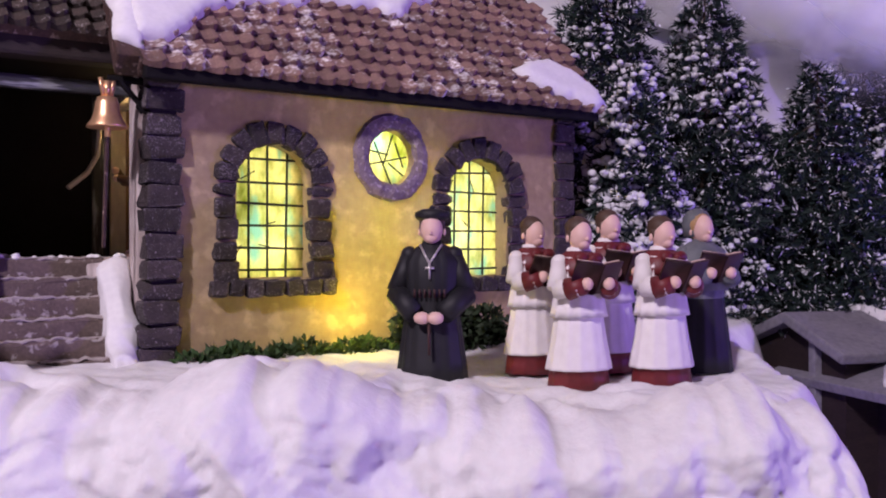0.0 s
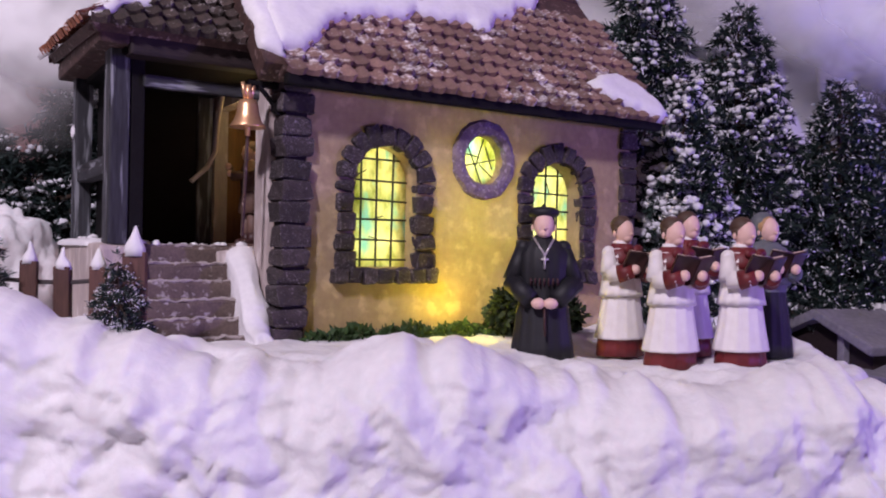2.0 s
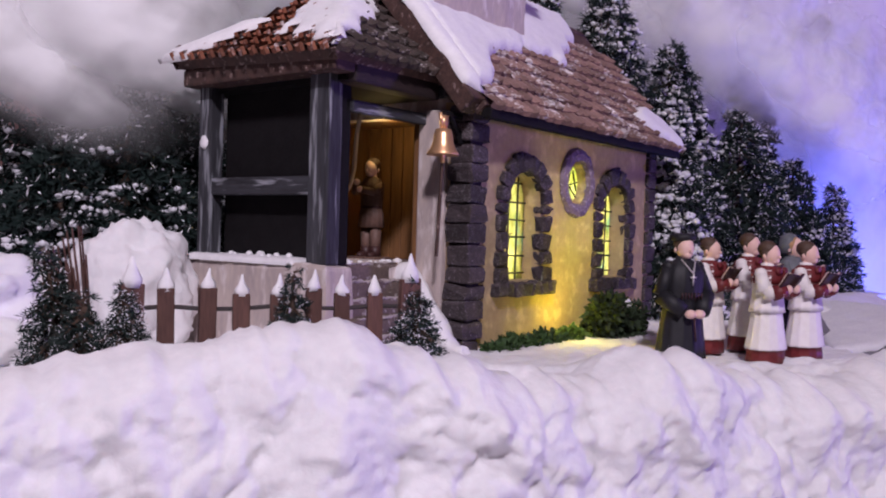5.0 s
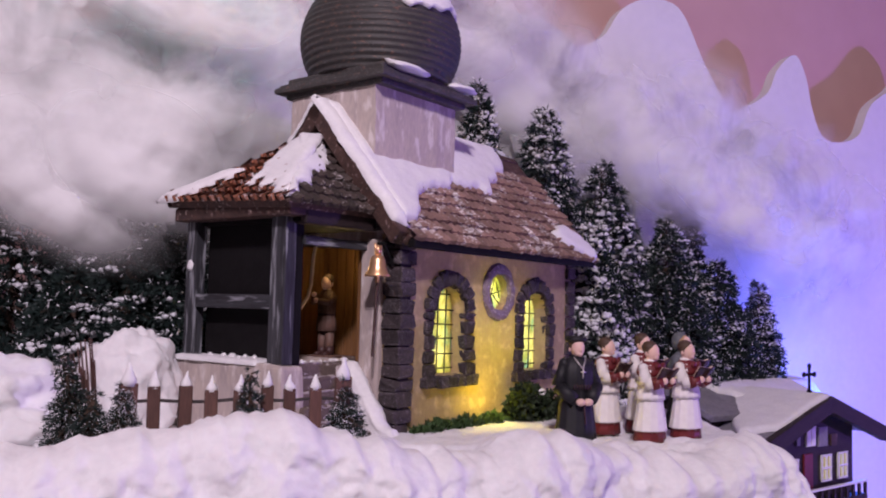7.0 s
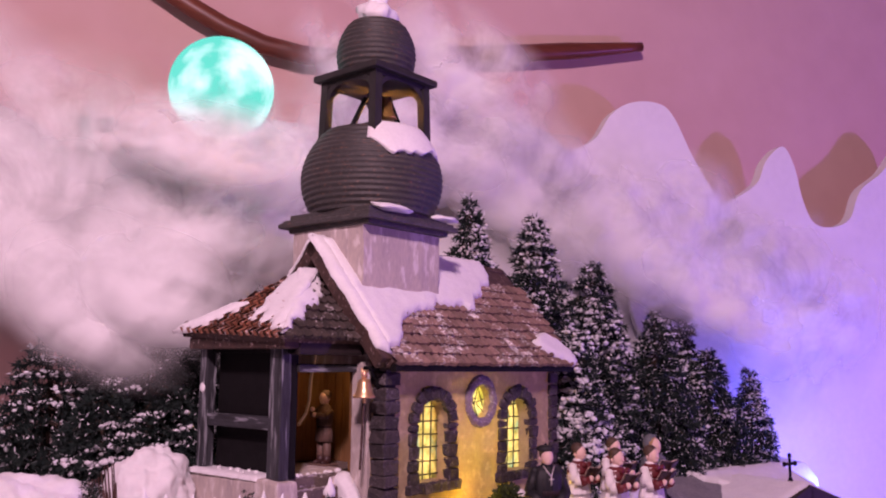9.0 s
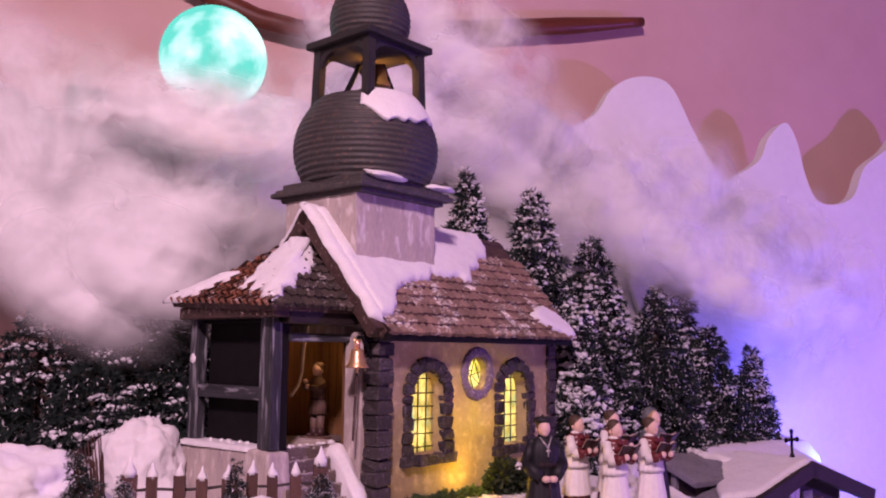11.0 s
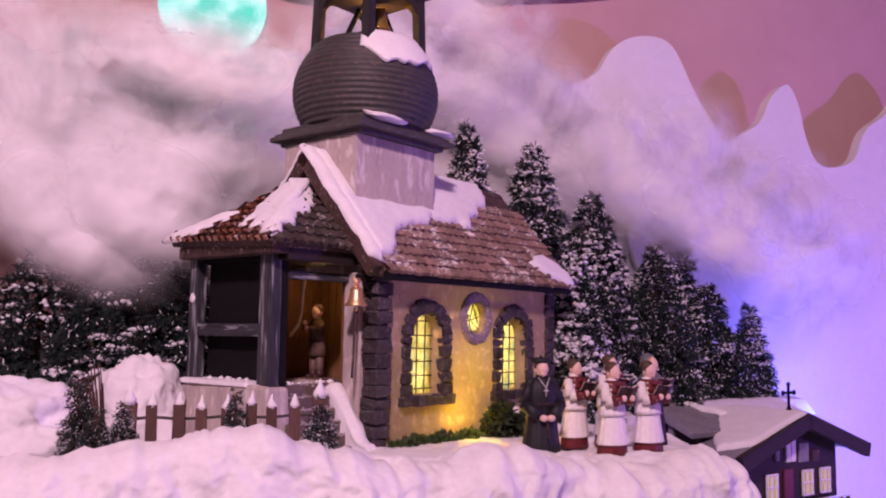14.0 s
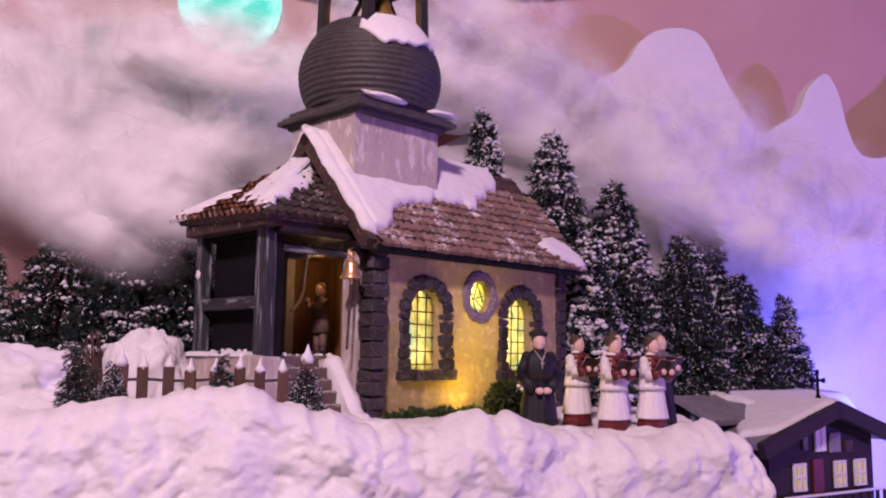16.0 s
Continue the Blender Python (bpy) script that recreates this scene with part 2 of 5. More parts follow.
M_FENCE = mat("fence_brown", (0.13, 0.065, 0.05), (0.07, 0.035, 0.03), 0.7, 200, 0.6, stretch=(1, 1, 0.15), rnd=0.2)
M_WIRE = mat("fence_wire", (0.06, 0.05, 0.05), None, 0.6, 100, 0.0)
M_STEP = mat("stair_stone", (0.17, 0.125, 0.11), (0.10, 0.075, 0.066), 0.8, 150, 0.6, c3=(0.42, 0.38, 0.37), amount3=0.37)
M_SKIN = mat("painted_skin", (0.78, 0.54, 0.46), (0.74, 0.49, 0.42), 0.5, 80, 0.0)
M_BLACK = mat("black_robe", (0.014, 0.014, 0.018), (0.009, 0.009, 0.011), 0.6, 60, 0.15)
M_WHITE = mat("white_robe", (0.84, 0.81, 0.79), (0.76, 0.72, 0.70), 0.6, 60, 0.15)
M_RED = mat("wine_red_cloth", (0.17, 0.022, 0.024), (0.11, 0.016, 0.018), 0.5, 60, 0.15)
M_GREY = mat("grey_dress", (0.16, 0.17, 0.19), (0.10, 0.11, 0.12), 0.6, 60, 0.15)
M_HAIR = mat("brown_hair", (0.085, 0.050, 0.032), None, 0.6, 100, 0.3)
M_BLOND = mat("fair_hair", (0.45, 0.27, 0.12), None, 0.6, 100, 0.3)
M_BOOK = mat("book_cover", (0.055, 0.022, 0.020), None, 0.5, 100, 0.1)
M_PAPER = mat("book_paper", (0.72, 0.55, 0.46), None, 0.7, 100, 0.1)
M_SILVER = mat("silver_paint", (0.66, 0.62, 0.60), None, 0.35, 60, 0.0, metal=0.5)
M_COAT = mat("brown_coat", (0.17, 0.10, 0.078), (0.11, 0.066, 0.05), 0.6, 100, 0.2)
M_HOUSE = mat("chalet_timber", (0.030, 0.018, 0.018), (0.014, 0.009, 0.010), 0.7, 60, 0.5, stretch=(1, 1, 4))
M_GREYROOF = mat("slate_roof", (0.27, 0.26, 0.29), (0.17, 0.16, 0.19), 0.7, 60, 0.4)
M_BRANCH = mat("polished_wood", (0.20, 0.055, 0.03), (0.11, 0.03, 0.018), 0.4, 30, 0.2, stretch=(0.2, 1, 1))
M_MOON = glow_mat("moon_glow", (0.02, 0.62, 0.46), (0.50, 1.0, 0.90), 1.35, 24)
M_LIT = glow_mat("lit_pane", (1.0, 0.72, 0.25), (1.0, 0.85, 0.5), 0.4, 60)
M_WOOL = mat("cotton_wool", (0.85, 0.85, 0.86), (0.80, 0.80, 0.81), 0.95, 12, 0.15, fine=3, translucent=0.2, dist=0.003)
M_WOOLS = wool_mat("cotton_veil", 0.21, 13)
M_WOOLD = wool_mat("dense_cotton_veil", 0.36, 13)
M_WOOLT = wool_mat("thin_cotton_veil", 0.05, 17)

from mathutils.geometry import delaunay_2d_cdt

# ---------------------------------------------------------------- mesh helpers


def mesh_ob(name, bm, material, smooth=False):
    me = bpy.data.meshes.new(name)
    bm.to_mesh(me)
    bm.free()
    for m in material if isinstance(material, (list, tuple)) else [material]:
        me.materials.append(m)
    if smooth:
        me.shade_smooth()
    return new(name, me)


def part(name, bm, material, parent, label="", smooth=False, at=None):
    ob = mesh_ob(name, bm, material, smooth)
    ob.parent = parent
    if at is not None:
        ob.matrix_basis = at
    return tagged(ob, label) if label else ob


def piece(name, data, parent, m):
    ob = new(name, data)
    ob.parent = parent
    ob.matrix_basis = m
    return ob


def thing(name, m, label, category, group="", kind=""):
    ob = new(name)
    ob.empty_display_size = 0.02
    ob.matrix_basis = m
    return tagged(ob, label, category, group, kind)


def box(bm, x0, x1, y0, y1, z0, z1, mi=0, bevel=0.0, m=None):
    g = bmesh.ops.create_cube(bm, size=1.0)["verts"]
    for v in g:
        v.co = Vector((x0 + (v.co.x + 0.5) * (x1 - x0), y0 + (v.co.y + 0.5) * (y1 - y0), z0 + (v.co.z + 0.5) * (z1 - z0)))
    faces = list({f for v in g for f in v.link_faces})
    if bevel:
        r = bmesh.ops.bevel(bm, geom=list({e for f in faces for e in f.edges}), offset=bevel, segments=2, affect="EDGES", profile=0.6)
        faces = list(set(r["faces"]) | {f for f in faces if f.is_valid})
        faces = list({f for v in {v for f in faces for v in f.verts} for f in v.link_faces})
    for f in faces:
        f.material_index = mi
    if m is not None:
        bmesh.ops.transform(bm, matrix=m, verts=list({v for f in faces for v in f.verts}))
    return bm


def tube(bm, p, q, r0, r1=None, seg=8, mi=0):
    p, q = Vector(p), Vector(q)
    d = q - p
    m = Matrix.Translation((p + q) / 2) @ d.to_track_quat("Z", "Y").to_matrix().to_4x4()
    r = bmesh.ops.create_cone(bm, cap_ends=True, segments=seg, radius1=r0, radius2=r0 if r1 is None else r1, depth=d.length, matrix=m)
    for f in {f for v in r["verts"] for f in v.link_faces}:
        f.material_index = mi
    return bm


def ball(bm, c, r, mi=0, seg=12, scale=(1, 1, 1)):
    m = Matrix.Translation(c) @ Matrix.Diagonal((*[r * s for s in scale], 1))
    g = bmesh.ops.create_uvsphere(bm, u_segments=seg, v_segments=max(6, seg * 2 // 3), radius=1.0, matrix=m)
    for f in {f for v in g["verts"] for f in v.link_faces}:
        f.material_index = mi
    return bm


def lathe(bm, prof, seg=24, mi=0, lobes=0, depth=0.0, centre=(0, 0, 0), squash=(1, 1)):
    """prof: rows of (radius, z[, material]); lobes fold the cloth."""
    rings = []
    for row in prof:
        r, z = row[0], row[1]
        ring = []
        for i in range(seg):
            a = 2 * math.pi * i / seg
            k = r * (1 + depth * math.cos(lobes * a) * (1 if lobes else 0))
            ring.append(bm.verts.new((centre[0] + k * math.cos(a) * squash[0], centre[1] + k * math.sin(a) * squash[1], centre[2] + z)))
        rings.append(ring)
    for j in range(len(rings) - 1):
        idx = prof[j][2] if len(prof[j]) > 2 else mi
        for i in range(seg):
            f = bm.faces.new((rings[j][i], rings[j][(i + 1) % seg], rings[j + 1][(i + 1) % seg], rings[j + 1][i]))
            f.material_index = idx
    for ring, flip in ((rings[0], True), (rings[-1], False)):
        f = bm.faces.new(ring[::-1] if flip else ring)
        f.material_index = prof[0 if flip else -1][2] if len(prof[0]) > 2 else mi
    return bm


def panel(outer, holes, t):
    """A wall in the x-z plane from y = 0 to y = t, with openings."""
    bm = bmesh.new()
    for lp in [outer, *holes]:
        vs = [bm.verts.new((x, 0, z)) for x, z in lp]
        for i in range(len(vs)):
            bm.edges.new((vs[i], vs[(i + 1) % len(vs)]))
    bmesh.ops.triangle_fill(bm, use_beauty=True, use_dissolve=False, edges=bm.edges[:])
    g = bmesh.ops.extrude_face_region(bm, geom=bm.faces[:])
    bmesh.ops.translate(bm, vec=(0, t, 0), verts=[v for v in g["geom"] if isinstance(v, bmesh.types.BMVert)])
    bmesh.ops.recalc_face_normals(bm, faces=bm.faces[:])
    return bm


def arch(cx, z0, z1, w, n=12, pointed=1.0):
    """A round-headed opening, as a loop in x, z."""
    r = w / 2
    zs = z1 - r * pointed
    pts = [(cx - r, z0), (cx + r, z0)]
    for i in range(n + 1):
        a = math.pi * i / n
        pts.append((cx + r * math.cos(a), zs + r * pointed * math.sin(a)))
    return pts


def ring(cx, cz, rx, rz, n=24):
    return [(cx + rx * math.cos(2 * math.pi * i / n), cz + rz * math.sin(2 * math.pi * i / n)) for i in range(n)]


def jitter(bm, amount, scale, seed=0.0):
    for v in bm.verts:
        v.co += noise.noise_vector(v.co * scale + Vector((seed, seed * 1.7, 0))) * amount


def lump(name, centre, radii, material, parent=None, rough=0.25, sub=4, freq=1.6, seed=0.0, floor=None):
    bm = bmesh.new()
    bmesh.ops.create_icosphere(bm, subdivisions=sub, radius=1.0)
    for v in bm.verts:
        d = noise.fractal(v.co * freq + Vector((seed, seed * 0.7, -seed)), 0.8, 2.1, 5)
        v.co = v.co * (1 + rough * d)
        v.co = Vector((v.co.x * radii[0], v.co.y * radii[1], v.co.z * radii[2])) + Vector(centre)
        if floor is not None:
            v.co.z = max(v.co.z, floor)
    ob = mesh_ob(name, bm, material, True)
    ob.parent = parent
    return ob

# ---------------------------------------------------------------- setting: room, wall, table


def slab(name, x0, x1, y0, y1, z0, z1, material, label):
    return tagged(mesh_ob(name, box(bmesh.new(), x0, x1, y0, y1, z0, z1), material), label, "wall", kind="structure")


slab("wall_north", -1.6, 1.6, 0.645, 0.72, -0.16, 1.7, M_WALLP, "pink painted plaster wall behind the display")
slab("wall_south", -1.6, 1.6, -1.5, -1.44, -0.16, 1.7, M_ROOM, "plain pale plaster room wall")
slab("wall_west", -1.66, -1.6, -1.5, 0.72, -0.16, 1.7, M_ROOM, "plain pale plaster room wall")
slab("wall_east", 1.6, 1.66, -1.5, 0.72, -0.16, 1.7, M_ROOM, "plain pale plaster room wall")
tagged(slab("ceiling", -1.66, 1.66, -1.5, 0.72, 1.7, 1.76, M_ROOM, "plain pale plaster ceiling"), category="ceiling")
tagged(slab("floor", -1.66, 1.66, -1.5, 0.72, -0.2, -0.16, M_TABLE, "grey cloth-covered table top under the display"), category="table top")

# ---------------------------------------------------------------- the snow bank


def smooth(a, b, x):
    t = min(1, max(0, (x - a) / (b - a)))
    return t * t * (3 - 2 * t)


CREST_X = (-0.45, -0.26, -0.216, -0.168, -0.13, -0.10, -0.075, -0.045, -0.03, -0.012, 0.02, 0.047, 0.062, 0.085, 0.11)
CREST_Z = (0.056, 0.044, 0.047, 0.0515, 0.043, 0.0335, 0.035, 0.041, 0.039, 0.0305, 0.0285, 0.0262, 0.0315, 0.0315, 0.024)
FRONT_X = (-0.85, -0.25, -0.19, -0.10, -0.03, 0.0, 0.035, 0.07, 0.10, 0.85)
FRONT_Y = (0.185, 0.195, 0.201, 0.205, 0.213, 0.221, 0.219, 0.217, 0.228, 0.24)


def billow(x, y, z):
    return 2.6 * abs(noise.noise(Vector((x, y, z)))) - 0.55


def snow_top(x, y):
    """Height of the plateau on which church, figures and trees stand."""
    n1 = noise.noise(Vector((x * 14, y * 14, 0.3)))
    yf = float(np.interp(x, FRONT_X, FRONT_Y))
    top = 0.0325 - 0.006 * smooth(-0.02, 0.03, x) * smooth(0.34, 0.30, y) + 0.03 * smooth(-0.20, -0.36, x) * smooth(0.26, 0.42, y) + 0.010 * smooth(0.36, 0.6, y)
    k = smooth(yf + 0.058, yf + 0.020, y)
    top = top * (1 - k) + float(np.interp(x, CREST_X, CREST_Z)) * k
    # the right flank, with a bay where the chalet stands
    edge = 0.114 + 0.016 * smooth(0.225, 0.30, y) + 0.036 * smooth(0.36, 0.44, y) + 0.24 * smooth(0.455, 0.50, y)
    side = smooth(edge - 0.014, edge + 0.034, x + 0.006 * n1 + 0.003 * billow(x * 40, y * 60, 4.0))
    top = top * (1 - side) + (-0.125 + 0.01 * n1) * side
    lumps = 0.0030 * billow(x * 30, y * 30, 5.3) + 0.0024 * billow(x * 66, y * 66, 9.1) + 0.0016 * noise.fractal(Vector((x * 120, y * 120, 2.1)), 0.7, 2.0, 3) - 0.0012
    return top + (0.25 + 0.75 * k) * lumps * (1 - 0.5 * side) + 0.0006 * noise.noise(Vector((x * 160, y * 160, 1.0)))


def snow_bank():
    """Columns along x; each climbs the steep front face and then runs back over the plateau."""
    xs = np.concatenate([np.linspace(-0.85, -0.42, 40), np.linspace(-0.416, 0.084, 330), np.linspace(0.0855, 0.150, 60), np.linspace(0.154, 0.30, 40), np.linspace(0.31, 0.85, 30)])
    drops = np.concatenate([np.linspace(0.17, 0.085, 12), np.linspace(0.083, 0.0, 85)])
    backs = np.concatenate([np.linspace(0.0015, 0.10, 70), np.linspace(0.103, 0.44, 85)])
    nx, ny = len(xs), len(drops) + len(backs)
    verts = []
    for s in drops:
        for x in xs:
            yf = float(np.interp(x, FRONT_X, FRONT_Y))
            zt = snow_top(x, yf + 0.02)
            z = max(zt - s, -0.158)
            w = 0.010 * noise.noise(Vector((x * 30, z * 30, 3.1)))
            w2 = 0.016 * noise.noise(Vector((x * 17, z * 17, 8.4)))
            soft = 0.35 + 0.65 * smooth(-0.25, 0.35, noise.noise(Vector((x * 19, z * 19, 6.6))))
            fold = (0.0032 * billow((x + w2) * 24, (z + w) * 22, 5.3) + 0.0062 * noise.fractal(Vector(((x + w) * 34, (z + w2) * 34, 1.7)), 0.75, 2.1, 5)
                    + soft * (0.0026 * billow((x + w) * 66, (z - w) * 62, 9.1) + 0.0022 * noise.fractal(Vector((x * 120, z * 120, 2.1)), 0.7, 2.0, 3)) + 0.0007 * noise.noise(Vector((x * 330, z * 330, 7.0))))
            lip = 1 - math.sqrt(max(0, 1 - (1 - min(1, s / 0.016)) ** 2))
            verts.append((x, yf + 0.02 * lip - (0.12 * s) - fold * smooth(0.0, 0.012, s), z))
    for b in backs:
        for x in xs:
            yf = float(np.interp(x, FRONT_X, FRONT_Y))
            y = min(0.645, yf + 0.02 + b)
            verts.append((x, y, snow_top(x, y)))
    faces = [(j * nx + i, j * nx + i + 1, (j + 1) * nx + i + 1, (j + 1) * nx + i) for j in range(ny - 1) for i in range(nx - 1)]
    me = bpy.data.meshes.new("ground")
    me.from_pydata(verts, [], faces)
    me.materials.append(M_SNOW)
    me.shade_smooth()
    return tagged(new("ground", me), "lumpy white artificial snow bank", "snow", kind="structure")


snow_bank()

# ---------------------------------------------------------------- mountains on the wall


def mountains():
    prof = [(-0.10, 0.20), (0.02, 0.27), (0.12, 0.32), (0.176, 0.348), (0.2125, 0.368), (0.233, 0.397), (0.2575, 0.4127), (0.289, 0.4165), (0.3105, 0.405), (0.335, 0.361), (0.355, 0.331),
            (0.372, 0.3094), (0.393, 0.3187), (0.421, 0.337), (0.435, 0.3645), (0.459, 0.3834), (0.4745, 0.3616), (0.4835, 0.326), (0.498, 0.2974), (0.523, 0.2925), (0.5525, 0.3046),
            (0.571, 0.340), (0.6055, 0.365), (0.64, 0.40), (0.67, 0.39), (0.70, 0.33), (0.78, 0.34), (0.9, 0.25)]
    fine = []
    for i in range(len(prof) - 1):
        # a smooth line through the points
        p0, p1, p2, p3 = (Vector(prof[max(0, min(len(prof) - 1, i + d))]) for d in (-1, 0, 1, 2))
        for k in range(6):
            t = k / 6
            q = 0.5 * ((2 * p1) + (p2 - p0) * t + (2 * p0 - 5 * p1 + 4 * p2 - p3) * t * t + (3 * p1 - p0 - 3 * p2 + p3) * t ** 3)
            fine.append((q.x, q.y))
    bm = panel([(-0.10, -0.12), *fine, (0.9, -0.12)], [], 0.014)
    ob = mesh_ob("mountain_range", bm, M_FOAM)
    ob.location = (0, 0.592, 0)
    bv = ob.modifiers.new("bevel", "BEVEL")
    bv.width, bv.segments, bv.limit_method, bv.angle_limit = 0.008, 3, "ANGLE", radians(50)
    return tagged(ob, "white foam mountain range with pointed peaks before the wall", "mountain", kind="structure")


mountains()

# ---------------------------------------------------------------- the church
BZ = 0.030
UV0 = pose(-0.097, 0.2868, BZ, 0, 0, 30.33)
church = thing("church", UV0, "miniature ochre plaster church with onion tower and lit windows", "model church")
DOWN = pose(0, 0, -BZ)

W1, W2, RO = (0.0430, 0.0595, 0.1080, 0.0280), (0.1304, 0.0590, 0.1072, 0.0285), (0.0900, 0.1055, 0.0102, 0.0108)
nave = part("nave_wall", panel([(0.0, 0.026), (0.176, 0.026), (0.176, 0.130), (0.0, 0.133)],
                               [arch(*W1[:1], W1[1], W1[2], W1[3]), arch(W2[0], W2[1], W2[2], W2[3]), ring(*RO)], 0.012), M_PLASTER, church, "ochre plaster side wall glowing yellow", at=DOWN @ pose(0, 0.002, 0))
part("back_wall", panel([(0.0, 0.026), (0.176, 0.026), (0.176, 0.13), (0.0, 0.13)], [], 0.006), M_PLASTER, church, at=DOWN @ pose(0, 0.102, 0))
GABLE = [(0.0115, 0.026), (0.1015, 0.026), (0.1015, 0.13), (0.054, 0.196), (0.0115, 0.132)]
part("east_gable", panel(GABLE, [], 0.006), M_PLASTER, church, at=DOWN @ pose(0.176, 0, 0, 0, 0, 90))
part("west_gable", panel(GABLE, [[(0.0265, 0.0665), (0.088, 0.0665), (0.088, 0.1285), (0.0265, 0.1285)]], 0.006), M_TOWERP, church, "pale plaster entrance wall", at=DOWN @ pose(0.007, 0, 0, 0, 0, 90))
part("floor_slab", box(bmesh.new(), 0.0, 0.176, 0.012, 0.10, 0.026, 0.030), M_PLASTER, church, at=DOWN)


def quoins():
    rng = random.Random(3)
    z, k = 0.030, 0
    while z < 0.126:
        h = rng.uniform(0.0068, 0.0088)
        wide = 0.0128 if k % 2 else 0.0115
        bm = box(bmesh.new(), 0, wide, 0, 0.012, 0, h - 0.0008, bevel=0.0011)
        jitter(bm, 0.0017, 300, k)
        part("quoin_stone", bm, M_STONE, nave, at=pose(-0.0026 - 0.002 * smooth(0.06, 0.03, z), -0.0036 + rng.uniform(-0.0004, 0.0004), z))
        bm = box(bmesh.new(), 0, wide * 0.8, 0, 0.006, 0, h - 0.0008, bevel=0.0011)
        jitter(bm, 0.0012, 330, k + 40)
        part("quoin_stone", bm, M_STONE, nave, at=pose(0.1695, -0.0022, z))
        z += h
        k += 1


quoins()
part("corner_core", box(bmesh.new(), -0.0005, 0.008, 0.0005, 0.010, 0.028, 0.128), M_MORTAR, church, at=DOWN)


def arched_window(cx, z0, z1, w, seed):
    """Glass, leads, surround of stones and a sill."""
    rng = random.Random(seed)
    at = DOWN @ pose(0, 0.002, 0)
    lp = arch(cx, z0 - 0.001, z1 + 0.001, w + 0.002, 14)
    bm = panel(lp, [], 0.0008)
    win = part("window", bm, M_GLASS, church, "arched leaded stained-glass window lit from inside", at=DOWN @ pose(0, 0.0106, 0))
    # leads
    cols, rows = 4, 6
    for i in range(1, cols):
        x = cx - w / 2 + w * i / cols
        zt = z1 - w / 2 + math.sqrt(max(0, (w / 2) ** 2 - (x - cx) ** 2))
        part("lead_bar", tube(bmesh.new(), (x, -0.0006, z0), (x + rng.uniform(-0.0008, 0.0008), -0.0006, zt), 0.00046, seg=5), M_LEAD, win)
    for j in range(rows):
        z = z0 + (z1 - z0) * (j + 0.35) / rows
        half = w / 2 if z < z1 - w / 2 else math.sqrt(max(0, (w / 2) ** 2 - (z - z1 + w / 2) ** 2))
        part("lead_bar", tube(bmesh.new(), (cx - half, -0.0007, z + rng.uniform(-0.0006, 0.0006)), (cx + half, -0.0007, z + rng.uniform(-0.0006, 0.0006)), 0.00046, seg=5), M_LEAD, win)
    for k in range(4):
        x, z = cx + rng.uniform(-0.4, 0.4) * w, rng.uniform(z0 + 0.006, z1 - 0.012)
        part("lead_bar", tube(bmesh.new(), (x, -0.0006, z), (x + rng.uniform(-0.006, 0.006), -0.0006, z + rng.uniform(-0.006, 0.008)), 0.00024, seg=5), M_LEAD, win)
    # stones round the opening
    sw = 0.0082
    off = pose(0, -0.0086, 0)
    z = z0 - 0.001
    zs = z1 - w / 2
    k = 0
    while z < zs - 0.002:
        h = min(rng.uniform(0.0062, 0.0085), zs - z)
        for s in (-1, 1):
            xa = cx + s * (w / 2 + sw / 2 - 0.0002)
            bm = box(bmesh.new(), -sw / 2 * rng.uniform(0.86, 1.12), sw / 2 * rng.uniform(0.86, 1.12), -0.0026, 0.003, 0, h - 0.0007, bevel=0.0012)
            jitter(bm, 0.0014, 330, seed + k * 3 + s)
            part("surround_stone", bm, M_STONE, win, at=off @ pose(xa + rng.uniform(-0.0006, 0.0006), rng.uniform(-0.0005, 0.0005), z))
        z += h
        k += 1
    n = 9
    for i in range(n):
        a = math.pi * (i + 0.5) / n
        r = w / 2 + sw / 2 - 0.0002
        wd = math.pi * r / n
        bm = box(bmesh.new(), -sw / 2, sw / 2 * rng.uniform(0.9, 1.15), -0.0026, 0.003, -wd * 0.47, wd * 0.47, bevel=0.0012)
        jitter(bm, 0.0014, 330, seed + 60 + i)
        part("surround_stone", bm, M_STONE, win, at=off @ pose(cx + r * math.cos(a), rng.uniform(-0.0006, 0.0004), zs + r * math.sin(a)) @ pose(0, 0, 0, 0, -math.degrees(a), 0))
    x, end = cx - w / 2 - sw - 0.002, cx + w / 2 + sw + 0.001
    while x < end - 0.003:
        ln = min(rng.uniform(0.006, 0.009), end - x)
        bm = box(bmesh.new(), 0, ln - 0.0006, -0.0050, 0.003, -0.0062, -0.0004, bevel=0.0012)
        jitter(bm, 0.0014, 330, seed + x * 900)
        part("sill_stone", bm, M_STONE, win, at=off @ pose(x, 0, z0))
        x += ln
    return win


arched_window(*W1[:1], W1[1], W1[2], W1[3], 11)
arched_window(W2[0], W2[1], W2[2], W2[3], 23)


